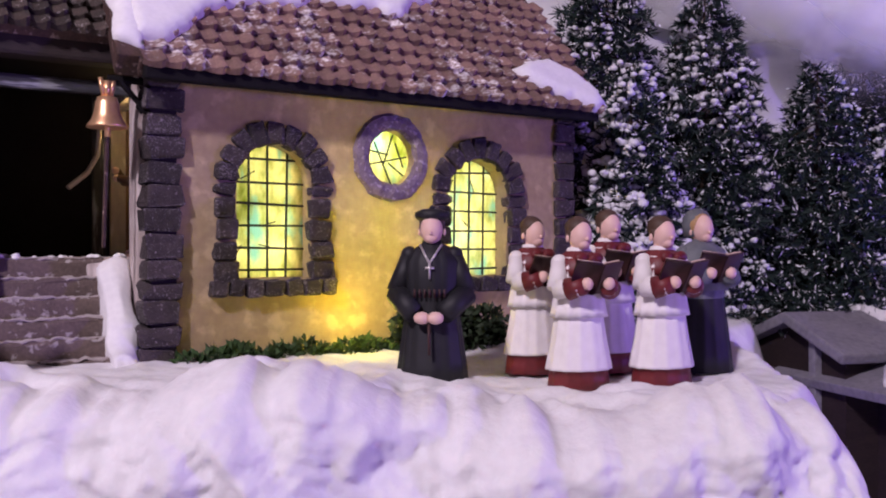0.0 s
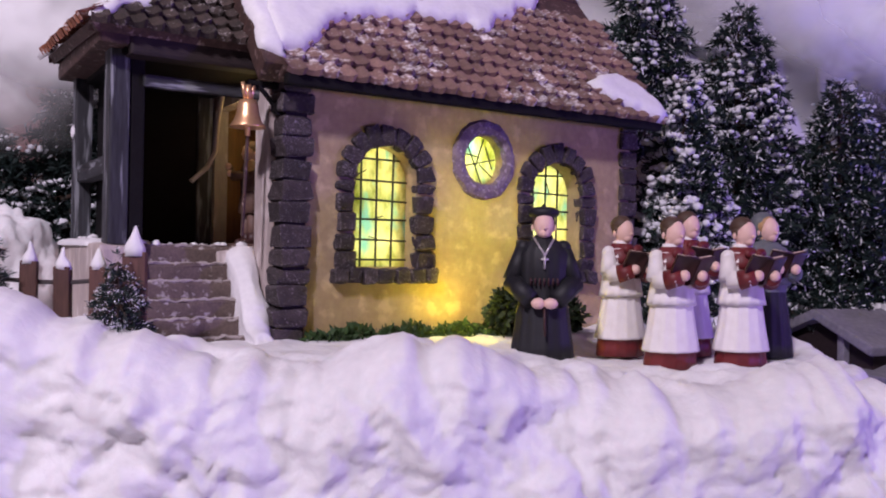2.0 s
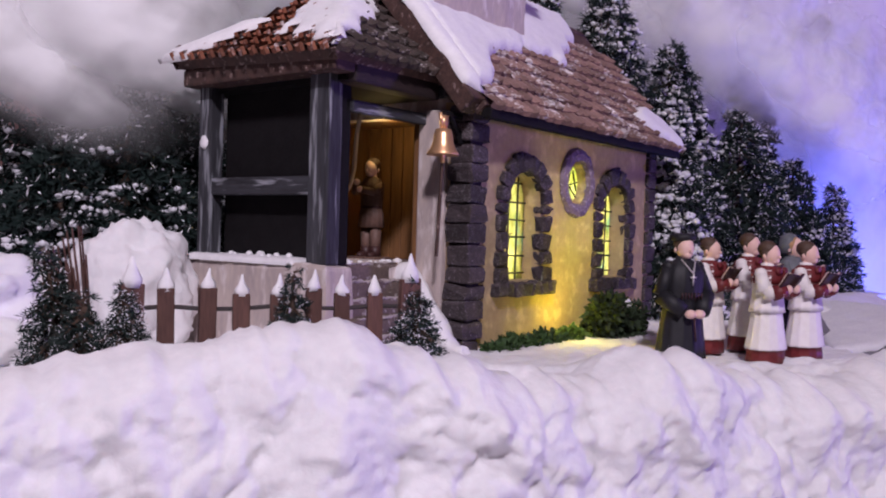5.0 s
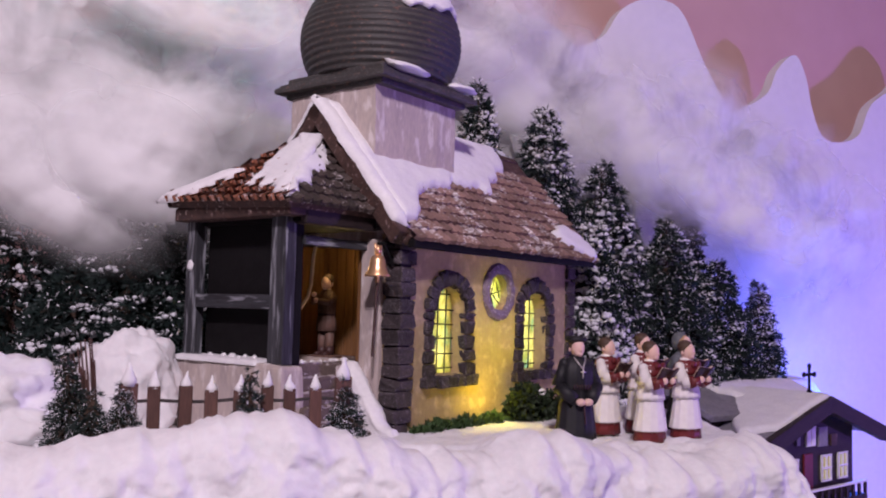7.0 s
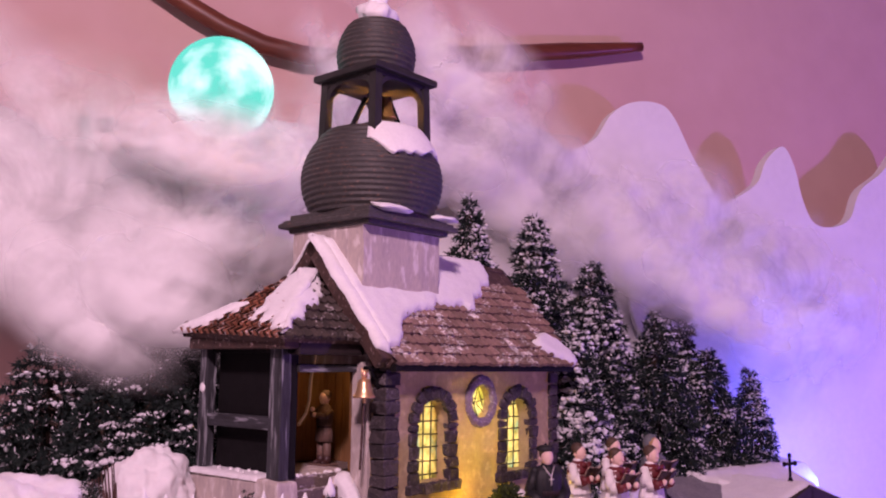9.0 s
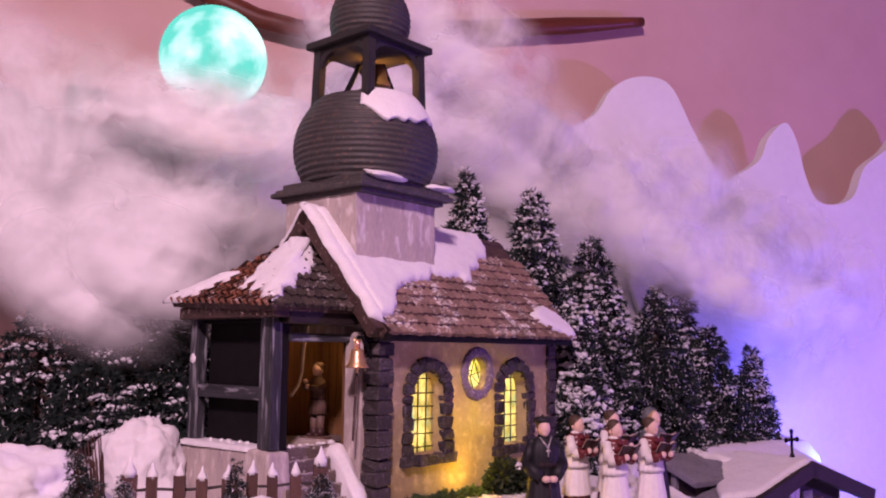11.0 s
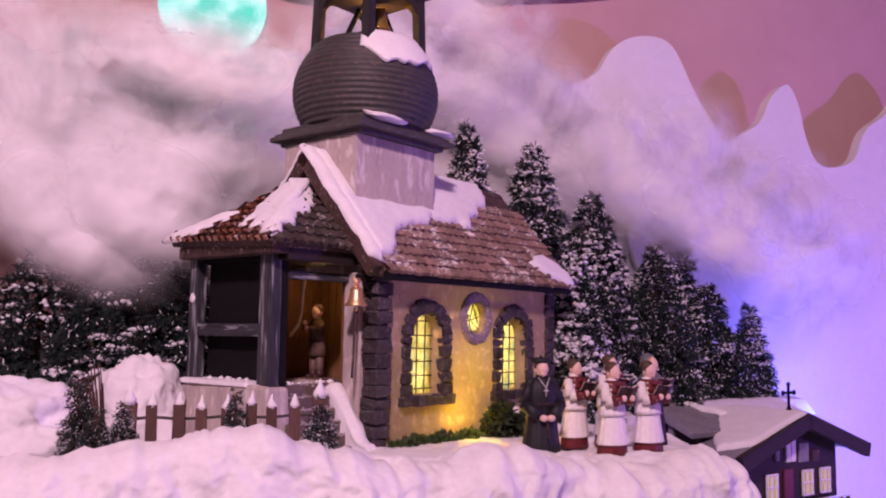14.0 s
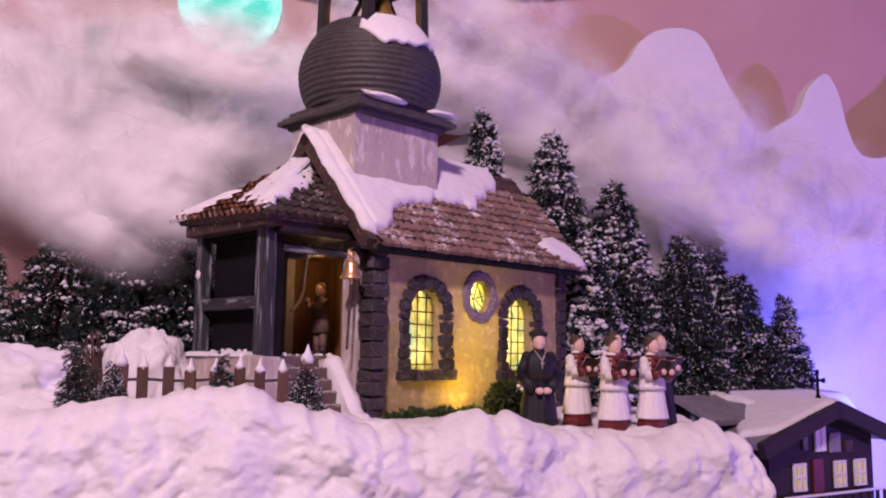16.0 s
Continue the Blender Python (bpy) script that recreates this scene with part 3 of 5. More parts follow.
def rose_window():
    cx, cz, rx, rz = RO
    win = part("rose_window", panel(ring(cx, cz, rx + 0.001, rz + 0.001), [], 0.0008), M_GLASS, church, "small round leaded window lit from inside", at=DOWN @ pose(0, 0.0070, 0))
    bm = bmesh.new()
    n, secs = 40, 8
    vs = []
    for i in range(n):
        a = 2 * math.pi * i / n
        row = []
        for j in range(secs):
            b = 2 * math.pi * j / secs
            r = 0.0034 * math.cos(b)
            row.append(bm.verts.new((cx + (rx + 0.0028 + r) * math.cos(a), -0.0055 - 0.0022 * math.sin(b), cz + (rz + 0.0030 + r) * math.sin(a))))
        vs.append(row)
    for i in range(n):
        for j in range(secs):
            bm.faces.new((vs[i][j], vs[(i + 1) % n][j], vs[(i + 1) % n][(j + 1) % secs], vs[i][(j + 1) % secs]))
    bmesh.ops.recalc_face_normals(bm, faces=bm.faces[:])
    jitter(bm, 0.0009, 350, 4)
    part("stone_ring", bm, M_ROSE, win, "mottled purple-grey stone ring")
    rng = random.Random(8)
    for p, q in (((-0.8, -0.25), (0.9, 0.1)), ((-0.5, 0.6), (0.2, -0.9)), ((0.3, 0.9), (-0.1, -0.2)), ((0.1, -0.15), (0.75, -0.6)), ((-0.9, 0.3), (0.1, 0.15)), ((0.4, 0.6), (0.75, -0.3))):
        part("lead_bar", tube(bmesh.new(), (cx + p[0] * rx, -0.0007, cz + p[1] * rz), (cx + q[0] * rx, -0.0007, cz + q[1] * rz), 0.00036, seg=5), M_LEAD, win)


rose_window()

# roof of the nave: two sloping slabs, tiles below the snow
EAVE, RIDGE, RV, EV = 0.1300, 0.2040, 0.054, -0.0105
SL = math.hypot(RIDGE - EAVE, RV - EV)
SA = math.degrees(math.atan2(RIDGE - EAVE, RV - EV))
U0, U1 = -0.006, 0.184
slope_r = part("roof_slope", box(bmesh.new(), U0, U1, 0, SL, -0.006, 0, bevel=0.0008), M_BEAM, church, at=DOWN @ pose(0, EV, EAVE, SA, 0, 0))
part("roof_slope", box(bmesh.new(), U0, U1, 0, SL, -0.006, 0, bevel=0.0008), M_BEAM, church, at=DOWN @ pose(U0 + U1, 2 * RV - EV, EAVE, SA, 0, 180))
part("eaves_board", box(bmesh.new(), U0 + 0.001, U1 - 0.001, EV - 0.0016, EV + 0.003, EAVE - 0.0052, EAVE - 0.001, bevel=0.0008), M_DARK, church, at=DOWN)


def tile_mesh(name, w, ln, t, material):
    """A bent clay tile: a trough whose right rim rises, pointed at its lower end."""
    bm = bmesh.new()
    xs = [0, 0.28, 0.55, 0.8, 1.0]
    hs = [0.35, 0.0, 0.25, 0.95, 1.0]
    lo = [0.10, 0.0, -0.06, -0.16, -0.06]
    top, bot = [], []
    for x, h, d in zip(xs, hs, lo):
        top.append((bm.verts.new((x * w, d * ln, 0.0014 + h * t)), bm.verts.new((x * w, ln * 1.12, h * t * 0.8))))
        bot.append(bm.verts.new((x * w, d * ln, -0.0006 + h * t * 0.4)))
    for i in range(4):
        bm.faces.new((top[i][0], top[i + 1][0], top[i + 1][1], top[i][1]))
        bm.faces.new((bot[i], bot[i + 1], top[i + 1][0], top[i][0]))
    me = bpy.data.meshes.new(name)
    bm.to_mesh(me)
    bm.free()
    me.materials.append(material)
    return me


def nave_tiles():
    rng = random.Random(5)
    tw, tl = 0.00655, 0.0078
    kinds = [tile_mesh("tile", tw * k, tl, 0.0019, M_TILE) for k in (0.97, 1.0, 1.03)]
    for r in range(10):
        n = 29
        for c in range(n):
            piece("tile", rng.choice(kinds), slope_r, pose(U0 + 0.0005 + c * tw + (0.5 * tw if r % 2 else 0) * 0.4 + rng.uniform(-0.0003, 0.0003), -0.0022 + r * tl + rng.uniform(-0.0005, 0.0005), 0.0006 + rng.uniform(0, 0.0005), -4, rng.uniform(-3, 3), rng.uniform(-2, 2)))


def snow_patch(name, loop, t, parent, at, label="", bumps=0.0005):
    """A thick lumpy slab of snow with a ragged outline, in the plane of a roof."""
    bm = bmesh.new()
    fine = []
    for i, p in enumerate(loop):
        q = loop[(i + 1) % len(loop)]
        d = math.hypot(q[0] - p[0], q[1] - p[1])
        n = max(1, int(d / 0.0022))
        for k in range(n):
            x, y = p[0] + (q[0] - p[0]) * k / n, p[1] + (q[1] - p[1]) * k / n
            w = noise.noise_vector(Vector((x * 260, y * 260, 2))) * 0.0011
            fine.append((x + w.x, y + w.y))
    area = sum(p[0] * q[1] - q[0] * p[1] for p, q in zip(fine, fine[1:] + fine[:1]))
    if area < 0:
        fine.reverse()
    x0, x1 = min(p[0] for p in fine), max(p[0] for p in fine)
    y0, y1 = min(p[1] for p in fine), max(p[1] for p in fine)
    rim = np.array(fine)
    nxt = np.roll(rim, -1, axis=0)
    step = 0.0019
    inner = []
    for j in range(int((y1 - y0) / step) + 1):
        for i in range(int((x1 - x0) / step) + 1):
            x, y = x0 + (i + 0.5 * (j % 2)) * step, y0 + j * step
            over = (rim[:, 1] > y) != (nxt[:, 1] > y)
            cross = rim[:, 0] + (y - rim[:, 1]) / (nxt[:, 1] - rim[:, 1] + 1e-12) * (nxt[:, 0] - rim[:, 0])
            if np.count_nonzero(over & (x < cross)) % 2 and np.hypot(rim[:, 0] - x, rim[:, 1] - y).min() > step * 0.55:
                inner.append((x, y))
    m = len(fine)
    co, _, tris = delaunay_2d_cdt([Vector(p) for p in fine + inner], [(i, (i + 1) % m) for i in range(m)], [], 1, 1e-7)[:3]
    top = []
    for i, c in enumerate(co):
        d = float(np.hypot(rim[:, 0] - c.x, rim[:, 1] - c.y).min())
        k = 1 - (1 - min(1, d / 0.0042)) ** 2
        wave = noise.noise(Vector((c.x * 120, c.y * 120, t * 900))) + 0.5 * noise.noise(Vector((c.x * 300, c.y * 300, 4)))
        top.append(bm.verts.new((c.x, c.y, t * (0.35 + 0.65 * k) + bumps * wave * k)))
    for f in tris:
        bm.faces.new([top[i] for i in f])
    border = [e for e in bm.edges if e.is_boundary]
    g = bmesh.ops.extrude_edge_only(bm, edges=border)
    for v in g["geom"]:
        if isinstance(v, bmesh.types.BMVert):
            v.co.z = -0.0006
    bmesh.ops.recalc_face_normals(bm, faces=bm.faces[:])
    return part(name, bm, M_SNOWCAP, parent, label, True, at)


# upper snow field of the nave, its right patch, and the strip down the gable
snow_patch("snow_patch", [(U0 - 0.002, 0.010), (0.004, 0.010), (0.012, 0.017), (0.018, 0.028), (0.030, 0.036), (0.042, 0.040), (0.060, 0.043), (0.066, 0.050), (0.078, 0.046), (0.092, 0.049), (0.097, 0.044), (0.104, 0.045),
                          (0.112, 0.057), (0.124, 0.060), (0.130, 0.070), (0.142, 0.072), (0.150, 0.082), (0.152, SL + 0.001), (U0 - 0.002, SL + 0.001)], 0.0052, slope_r, pose(0, 0, 0.0005), "thick white snow on the tiles")
snow_patch("snow_patch", [(0.146, 0.018), (0.152, 0.010), (0.166, 0.003), (0.180, -0.003), (0.1865, 0.0), (0.186, 0.012), (0.178, 0.022), (0.168, 0.028), (0.156, 0.025)], 0.0045, slope_r, pose(0, 0, 0.001))
for sgn in (0, 1):
    bm = box(bmesh.new(), -0.0055 if not sgn else -0.0035, 0.0035 if not sgn else 0.0055, 0.002, SL + 0.001, -0.0085, 0.0, bevel=0.0008)
    part("barge_board", bm, M_BEAM, church, at=DOWN @ (pose(U0 - 0.0012, EV, EAVE + 0.0005, SA, 0, 0) if not sgn else pose(U0 - 0.0012, 2 * RV - EV, EAVE + 0.0005, SA, 0, 180)))
    k = 1 if not sgn else -1
    loop = [(-0.0064 * k, 0.010), (0.003 * k, 0.005), (0.006 * k, 0.03), (0.005 * k, SL + 0.003), (-0.0070 * k, SL + 0.003), (-0.0058 * k, 0.082), (-0.0074 * k, 0.066), (-0.0056 * k, 0.050), (-0.0070 * k, 0.036), (-0.0050 * k, 0.022)]
    snow_patch("snow_patch", loop, 0.0040, church, DOWN @ (pose(U0 - 0.001, EV, EAVE + 0.0008, SA, 0, 0) if not sgn else pose(U0 - 0.001, 2 * RV - EV, EAVE + 0.0008, SA, 0, 180)))

# tower
T0, T1, TV0, TV1 = 0.0, 0.070, 0.0215, 0.0865
bm = box(bmesh.new(), T0, T1, TV0, TV1, 0.150, 0.214)
bmesh.ops.subdivide_edges(bm, edges=bm.edges[:], cuts=7, use_grid_fill=True)
jitter(bm, 0.0010, 90, 2)
part("tower_wall", bm, M_TOWERP, church, "grey-violet scratched plaster tower", at=DOWN)
part("gable_wall", panel([(0.004, 0.135), (0.104, 0.135), (0.054, 0.193)], [], 0.004), M_WOOD, church, "weathered plank gable", at=DOWN @ pose(0.001, 0, 0, 0, 0, 90))
cor = bmesh.new()
TC = (0.036, 0.0535)
for z0, z1, h in ((0.2125, 0.2160, 0.0370), (0.2155, 0.2188, 0.0420), (0.2183, 0.2208, 0.0398), (0.2203, 0.2245, 0.0365)):
    box(cor, TC[0] - h, TC[0] + h, TC[1] - h, TC[1] + h, z0, z1, bevel=0.0009)
part("cornice", cor, M_COPPER, church, "stepped dark copper cornice", at=DOWN)


def onion(c, r, z0, z1, rings_n, name, label, power=0.75):
    bm = bmesh.new()
    prof = []
    n = rings_n * 4
    for i in range(n + 1):
        t = i / n
        # round belly, narrower neck
        a = math.pi * (0.29 + 0.500 * t)
        rr = r * math.sin(a) ** power
        rr += 0.0007 * math.sin(2 * math.pi * i / 4)
        prof.append((rr, z0 + (z1 - z0) * t))
    lathe(bm, prof, 40, centre=(c[0], c[1], 0))
    return part(name, bm, M_COPPER, church, label, True, DOWN)


onion((TC[0] + 0.001, TC[1] - 0.001), 0.0465, 0.2240, 0.2795, 16, "onion_dome", "ribbed dark copper onion dome")
BC, BH = (0.036, 0.0500), 0.0270
part("belfry_floor", box(bmesh.new(), BC[0] - 0.022, BC[0] + 0.022, BC[1] - 0.022, BC[1] + 0.022, 0.2775, 0.2815, bevel=0.0008), M_IRON, church, at=DOWN)
for sx in (-1, 1):
    for sy in (-1, 1):
        bm = bmesh.new()
        x0, y0 = BC[0] + sx * 0.0235, BC[1] + sy * 0.0235
        x1, y1 = BC[0] + sx * 0.0225, BC[1] + sy * 0.0225
        tube(bm, (x0, y0, 0.272), (x1, y1, 0.3150), 0.0042, 0.0042, 4)
        # curved brackets that round the top of the openings
        for dx, dy in ((-sx, 0), (0, -sy)):
            pts = [(0, 0.300), (0.0022, 0.3055), (0.006, 0.3098), (0.011, 0.3125), (0.020, 0.3135)]
            for (a0, za), (a1, zb) in zip(pts, pts[1:]):
                tube(bm, (x1 + dx * a0, y1 + dy * a0, za), (x1 + dx * a1, y1 + dy * a1, zb), 0.0026, 0.0026, 5)
        part("belfry_post", bm, M_IRON, church, at=DOWN)
bm = bmesh.new()
box(bm, BC[0] - 0.0295, BC[0] + 0.0295, BC[1] - 0.0295, BC[1] + 0.0295, 0.3140, 0.3185, bevel=0.001)
box(bm, BC[0] - 0.025, BC[0] + 0.025, BC[1] - 0.025, BC[1] + 0.025, 0.3110, 0.3145, bevel=0.001)
part("belfry_roof", bm, M_IRON, church, "dark square belfry roof plate", at=DOWN)
onion((BC[0] + 0.001, BC[1] + 0.001), 0.0262, 0.3185, 0.3560, 11, "small_onion_dome", "small ribbed copper onion dome")
bell = part("belfry_bell", lathe(bmesh.new(), [(0.002, 0.306), (0.0045, 0.3050), (0.0058, 0.301), (0.0066, 0.296), (0.0088, 0.2915), (0.0092, 0.2905)], 18, centre=(BC[0] + 0.004, BC[1] - 0.004, 0)), M_GOLD, church, "golden bell in the belfry", True, DOWN)
bm = bmesh.new()
for s in (-1, 1):
    tube(bm, (BC[0] - 0.012, BC[1] + s * 0.012, 0.281), (BC[0] - 0.003, BC[1] + s * 0.006, 0.306), 0.0018, seg=6)
    tube(bm, (BC[0] + 0.014, BC[1] + s * 0.012, 0.281), (BC[0] + 0.006, BC[1] + s * 0.006, 0.306), 0.0018, seg=6)
tube(bm, (BC[0] - 0.006, BC[1], 0.306), (BC[0] + 0.008, BC[1], 0.306), 0.0020, seg=6)
part("bell_stand", bm, M_DARK, church, "black bell frame", at=DOWN)


def cap_on(centre, radii, seed, label=""):
    ob = lump("snow_cap", centre, radii, M_SNOWCAP, church, 0.35, 3, 1.8, seed)
    ob.matrix_basis = DOWN
    return ob


cap_on((BC[0], BC[1], 0.3625), (0.0125, 0.0125, 0.010), 1.0)
cap_on((BC[0], BC[1], 0.374), (0.0065, 0.0065, 0.012), 2.0)


def dome_snow(c, r, z0, z1, power, a0, a1, t0, t1, seed):
    """A ragged sheet of snow that hugs the shoulder of an onion dome."""
    bm = bmesh.new()
    n = 26
    pts = {}
    for layer, lift in ((0, 0.0002), (1, 0.0026)):
        for i in range(n + 1):
            for j in range(n + 1):
                p, q = i / n, j / n
                t = t0 + (t1 - t0) * q
                low = 0.30 * noise.noise(Vector((p * 5, seed, 0))) + 0.14 * noise.noise(Vector((p * 14, seed, 3)))
                t = max(t, t0 + (t1 - t0) * (0.22 + low + 0.8 * abs(p - 0.45) ** 2.2))
                a = radians(a0 + (a1 - a0) * p)
                rr = r * math.sin(math.pi * (0.29 + 0.500 * min(1, t))) ** power + lift * (1 - abs(2 * p - 1) ** 6)
                pts[layer, i, j] = bm.verts.new((c[0] + rr * math.cos(a), c[1] + rr * math.sin(a), z0 + (z1 - z0) * t + lift * 0.5))
    for i in range(n):
        for j in range(n):
            bm.faces.new((pts[1, i, j], pts[1, i + 1, j], pts[1, i + 1, j + 1], pts[1, i, j + 1]))
    for i in range(n):
        bm.faces.new((pts[0, i, 0], pts[0, i + 1, 0], pts[1, i + 1, 0], pts[1, i, 0]))
        bm.faces.new((pts[0, i, n], pts[1, i, n], pts[1, i + 1, n], pts[0, i + 1, n]))
        bm.faces.new((pts[0, 0, i], pts[1, 0, i], pts[1, 0, i + 1], pts[0, 0, i + 1]))
        bm.faces.new((pts[0, n, i], pts[0, n, i + 1], pts[1, n, i + 1], pts[1, n, i]))
    bmesh.ops.remove_doubles(bm, verts=bm.verts[:], dist=0.00005)
    bmesh.ops.recalc_face_normals(bm, faces=bm.faces[:])
    part("snow_patch", bm, M_SNOWCAP, church, "smooth patch of snow on the dome", True, DOWN)


dome_snow((TC[0] + 0.001, TC[1] - 0.001), 0.0468, 0.2240, 0.2795, 0.75, 220, 300, 0.56, 1.0, 1.4)
cap_on((TC[0] - 0.018, TC[1] - 0.039, 0.2240), (0.0170, 0.0050, 0.0022), 5.0)
cap_on((TC[0] + 0.032, TC[1] - 0.038, 0.2240), (0.0130, 0.0050, 0.0020), 6.0)

# porch: floor block, posts, rails, beams, hipped roof
PU, PV0, PV1, PF = -0.058, 0.0225, 0.0985, 0.0665
bm = box(bmesh.new(), PU - 0.004, 0.008, 0.0278, PV1 + 0.004, 0.028, PF, bevel=0.002)
box(bm, PU - 0.0038, -0.047, PV0 - 0.004, 0.0295, 0.028, PF - 0.0003, bevel=0.002)
bmesh.ops.subdivide_edges(bm, edges=bm.edges[:], cuts=2, use_grid_fill=True)
jitter(bm, 0.0012, 70, 7)
part("porch_floor", bm, M_TOWERP, church, "pale plaster porch base dusted with snow", at=DOWN)
snow_patch("snow_patch", [(PU - 0.005, PV0 + 0.012), (PU + 0.010, PV0 + 0.016), (PU + 0.016, 0.06), (PU + 0.012, PV1), (PU - 0.005, PV1 + 0.003)], 0.0022, church, DOWN @ pose(0, 0, PF))
for v0, v1, u0 in ((PV0, PV0 + 0.0105, PU), (PV1 - 0.0075, PV1, PU), (PV1 - 0.0075, PV1, -0.006)):
    bm = box(bmesh.new(), u0, u0 + 0.0070, v0, v1, PF, 0.139, bevel=0.0009)
    part("porch_post", bm, M_WOOD, church, "weathered grey-black timber post", at=DOWN)
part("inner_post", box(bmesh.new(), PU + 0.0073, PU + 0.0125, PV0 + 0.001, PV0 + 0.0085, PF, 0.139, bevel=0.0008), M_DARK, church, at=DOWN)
part("porch_rail", box(bmesh.new(), PU + 0.001, PU + 0.0075, PV0 + 0.0105, PV1 - 0.0075, 0.0925, 0.0995, bevel=0.0008), M_WOODH, church, "weathered grey cross rail", at=DOWN)
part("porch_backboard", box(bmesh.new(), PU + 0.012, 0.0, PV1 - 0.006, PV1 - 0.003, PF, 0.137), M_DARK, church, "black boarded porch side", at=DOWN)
# near-black sheet behind the front posts stands in for the porch's inner shade
part("porch_shade_sheet", box(bmesh.new(), PU + 0.0088, PU + 0.0105, PV0 + 0.011, PV1 - 0.008, PF, 0.137), M_DARK, church, "black sheet painting the shade inside the porch", at=DOWN)
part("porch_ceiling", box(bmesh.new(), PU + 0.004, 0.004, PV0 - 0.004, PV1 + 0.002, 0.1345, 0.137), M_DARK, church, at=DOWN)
part("front_beam", box(bmesh.new(), PU - 0.0055, PU + 0.005, PV0 - 0.008, PV1 + 0.004, 0.1365, 0.1435, bevel=0.0012), M_BEAM, church, "brown eaves beam", at=DOWN)
part("side_beam", box(bmesh.new(), PU + 0.005, -0.004, PV0 - 0.008, PV0 + 0.002, 0.1335, 0.1425, bevel=0.0012), M_HOUSE, church, "brown eaves beam", at=DOWN)
part("door_lintel", box(bmesh.new(), -0.0465, 0.0, PV0 - 0.001, PV0 + 0.003, 0.1240, 0.1285, bevel=0.0008), M_WOODH, church, at=DOWN)
door = part("church_door", box(bmesh.new(), 0.0345, 0.0375, 0.0265, 0.092, PF - 0.002, 0.130), M_DOOR, church, "warm brown wooden plank door in the deep entrance", at=DOWN)
for k in range(9):
    part("plank", box(bmesh.new(), 0.0318, 0.0346, 0.0285 + k * 0.0070, 0.0285 + k * 0.0070 + 0.0065, PF, 0.130, bevel=0.0005), M_DOOR, door)
part("entrance_floor", box(bmesh.new(), 0.0005, 0.036, 0.0265, 0.092, PF - 0.003, PF), M_STEP, church, at=DOWN)
part("entrance_ceiling", box(bmesh.new(), 0.0072, 0.036, 0.0265, 0.092, 0.1290, 0.1310), M_DOOR, church, at=DOWN)
for v0 in (0.0240, 0.0885):
    part("entrance_side", box(bmesh.new(), 0.0072, 0.036, v0, v0 + 0.003, PF, 0.129), M_DOOR, church, at=DOWN)
part("door_frame", box(bmesh.new(), -0.0015, 0.0005, 0.0255, 0.0290, PF, 0.128, bevel=0.0005), M_DOOR, church, "brown door frame", at=DOWN)
part("side_panel", box(bmesh.new(), -0.003, 0.0015, 0.0118, 0.0255, PF - 0.03, 0.130, bevel=0.001), M_TOWERP, church, "pale rough plaster door jamb", at=DOWN)

AP = Vector((0.000, 0.0555, 0.1845))
C1, C2 = Vector((PU - 0.009, PV0 - 0.0105, 0.1425)), Vector((PU - 0.009, PV1 + 0.007, 0.1470))
C3, C4 = Vector((0.0, PV0 - 0.0105, 0.1425)), Vector((0.0, PV1 + 0.007, 0.1470))
AF = Vector((-0.013, 0.0555, 0.1845))


def hip_face(name, pts, cols, rows, material):
    """A roof face of the porch, with rows of tiles laid over it: pts are eave start, eave end, top end, top start."""
    bm = bmesh.new()
    vs = [bm.verts.new(p) for p in pts]
    bm.faces.new(vs)
    nrm = (pts[1] - pts[0]).cross(pts[2] - pts[0]).normalized()
    g = bmesh.ops.extrude_face_region(bm, geom=bm.faces[:])
    bmesh.ops.translate(bm, vec=-nrm * 0.004, verts=[v for v in g["geom"] if isinstance(v, bmesh.types.BMVert)])
    bmesh.ops.recalc_face_normals(bm, faces=bm.faces[:])
    f = part(name, bm, M_BEAM, church, at=DOWN)
    e = (pts[1] - pts[0]).normalized()
    up = nrm.cross(e).normalized()
    rng = random.Random(len(name) + cols)
    ln = (pts[1] - pts[0]).length
    h = (pts[2] - pts[0]).dot(up)
    tw, tl = ln / cols, h / rows
    me = tile_mesh("tile", tw, tl, 0.0021, material)
    a0, b0 = (pts[3] - pts[0]).dot(e), (pts[2] - pts[0]).dot(e)
    for r in range(rows):
        t = (r + 0.3) / rows
        lo, hi = a0 * t, ln + (b0 - ln) * t
        for c in range(cols):
            x = c * tw
            if x < lo - tw * 0.4 or x + tw > hi + tw * 0.4:
                continue
            o = pts[0] + e * (x + rng.uniform(-0.0003, 0.0003)) + up * (r * tl - 0.0012) + nrm * 0.0008
            m = Matrix((e, up, nrm)).transposed().to_4x4()
            piece("tile", me, f, Matrix.Translation(o) @ m @ pose(0, 0, 0, -3, rng.uniform(-3, 3), rng.uniform(-2, 2)))
    return f, Matrix.Translation(pts[0]) @ Matrix((e, up, nrm)).transposed().to_4x4(), ln, h


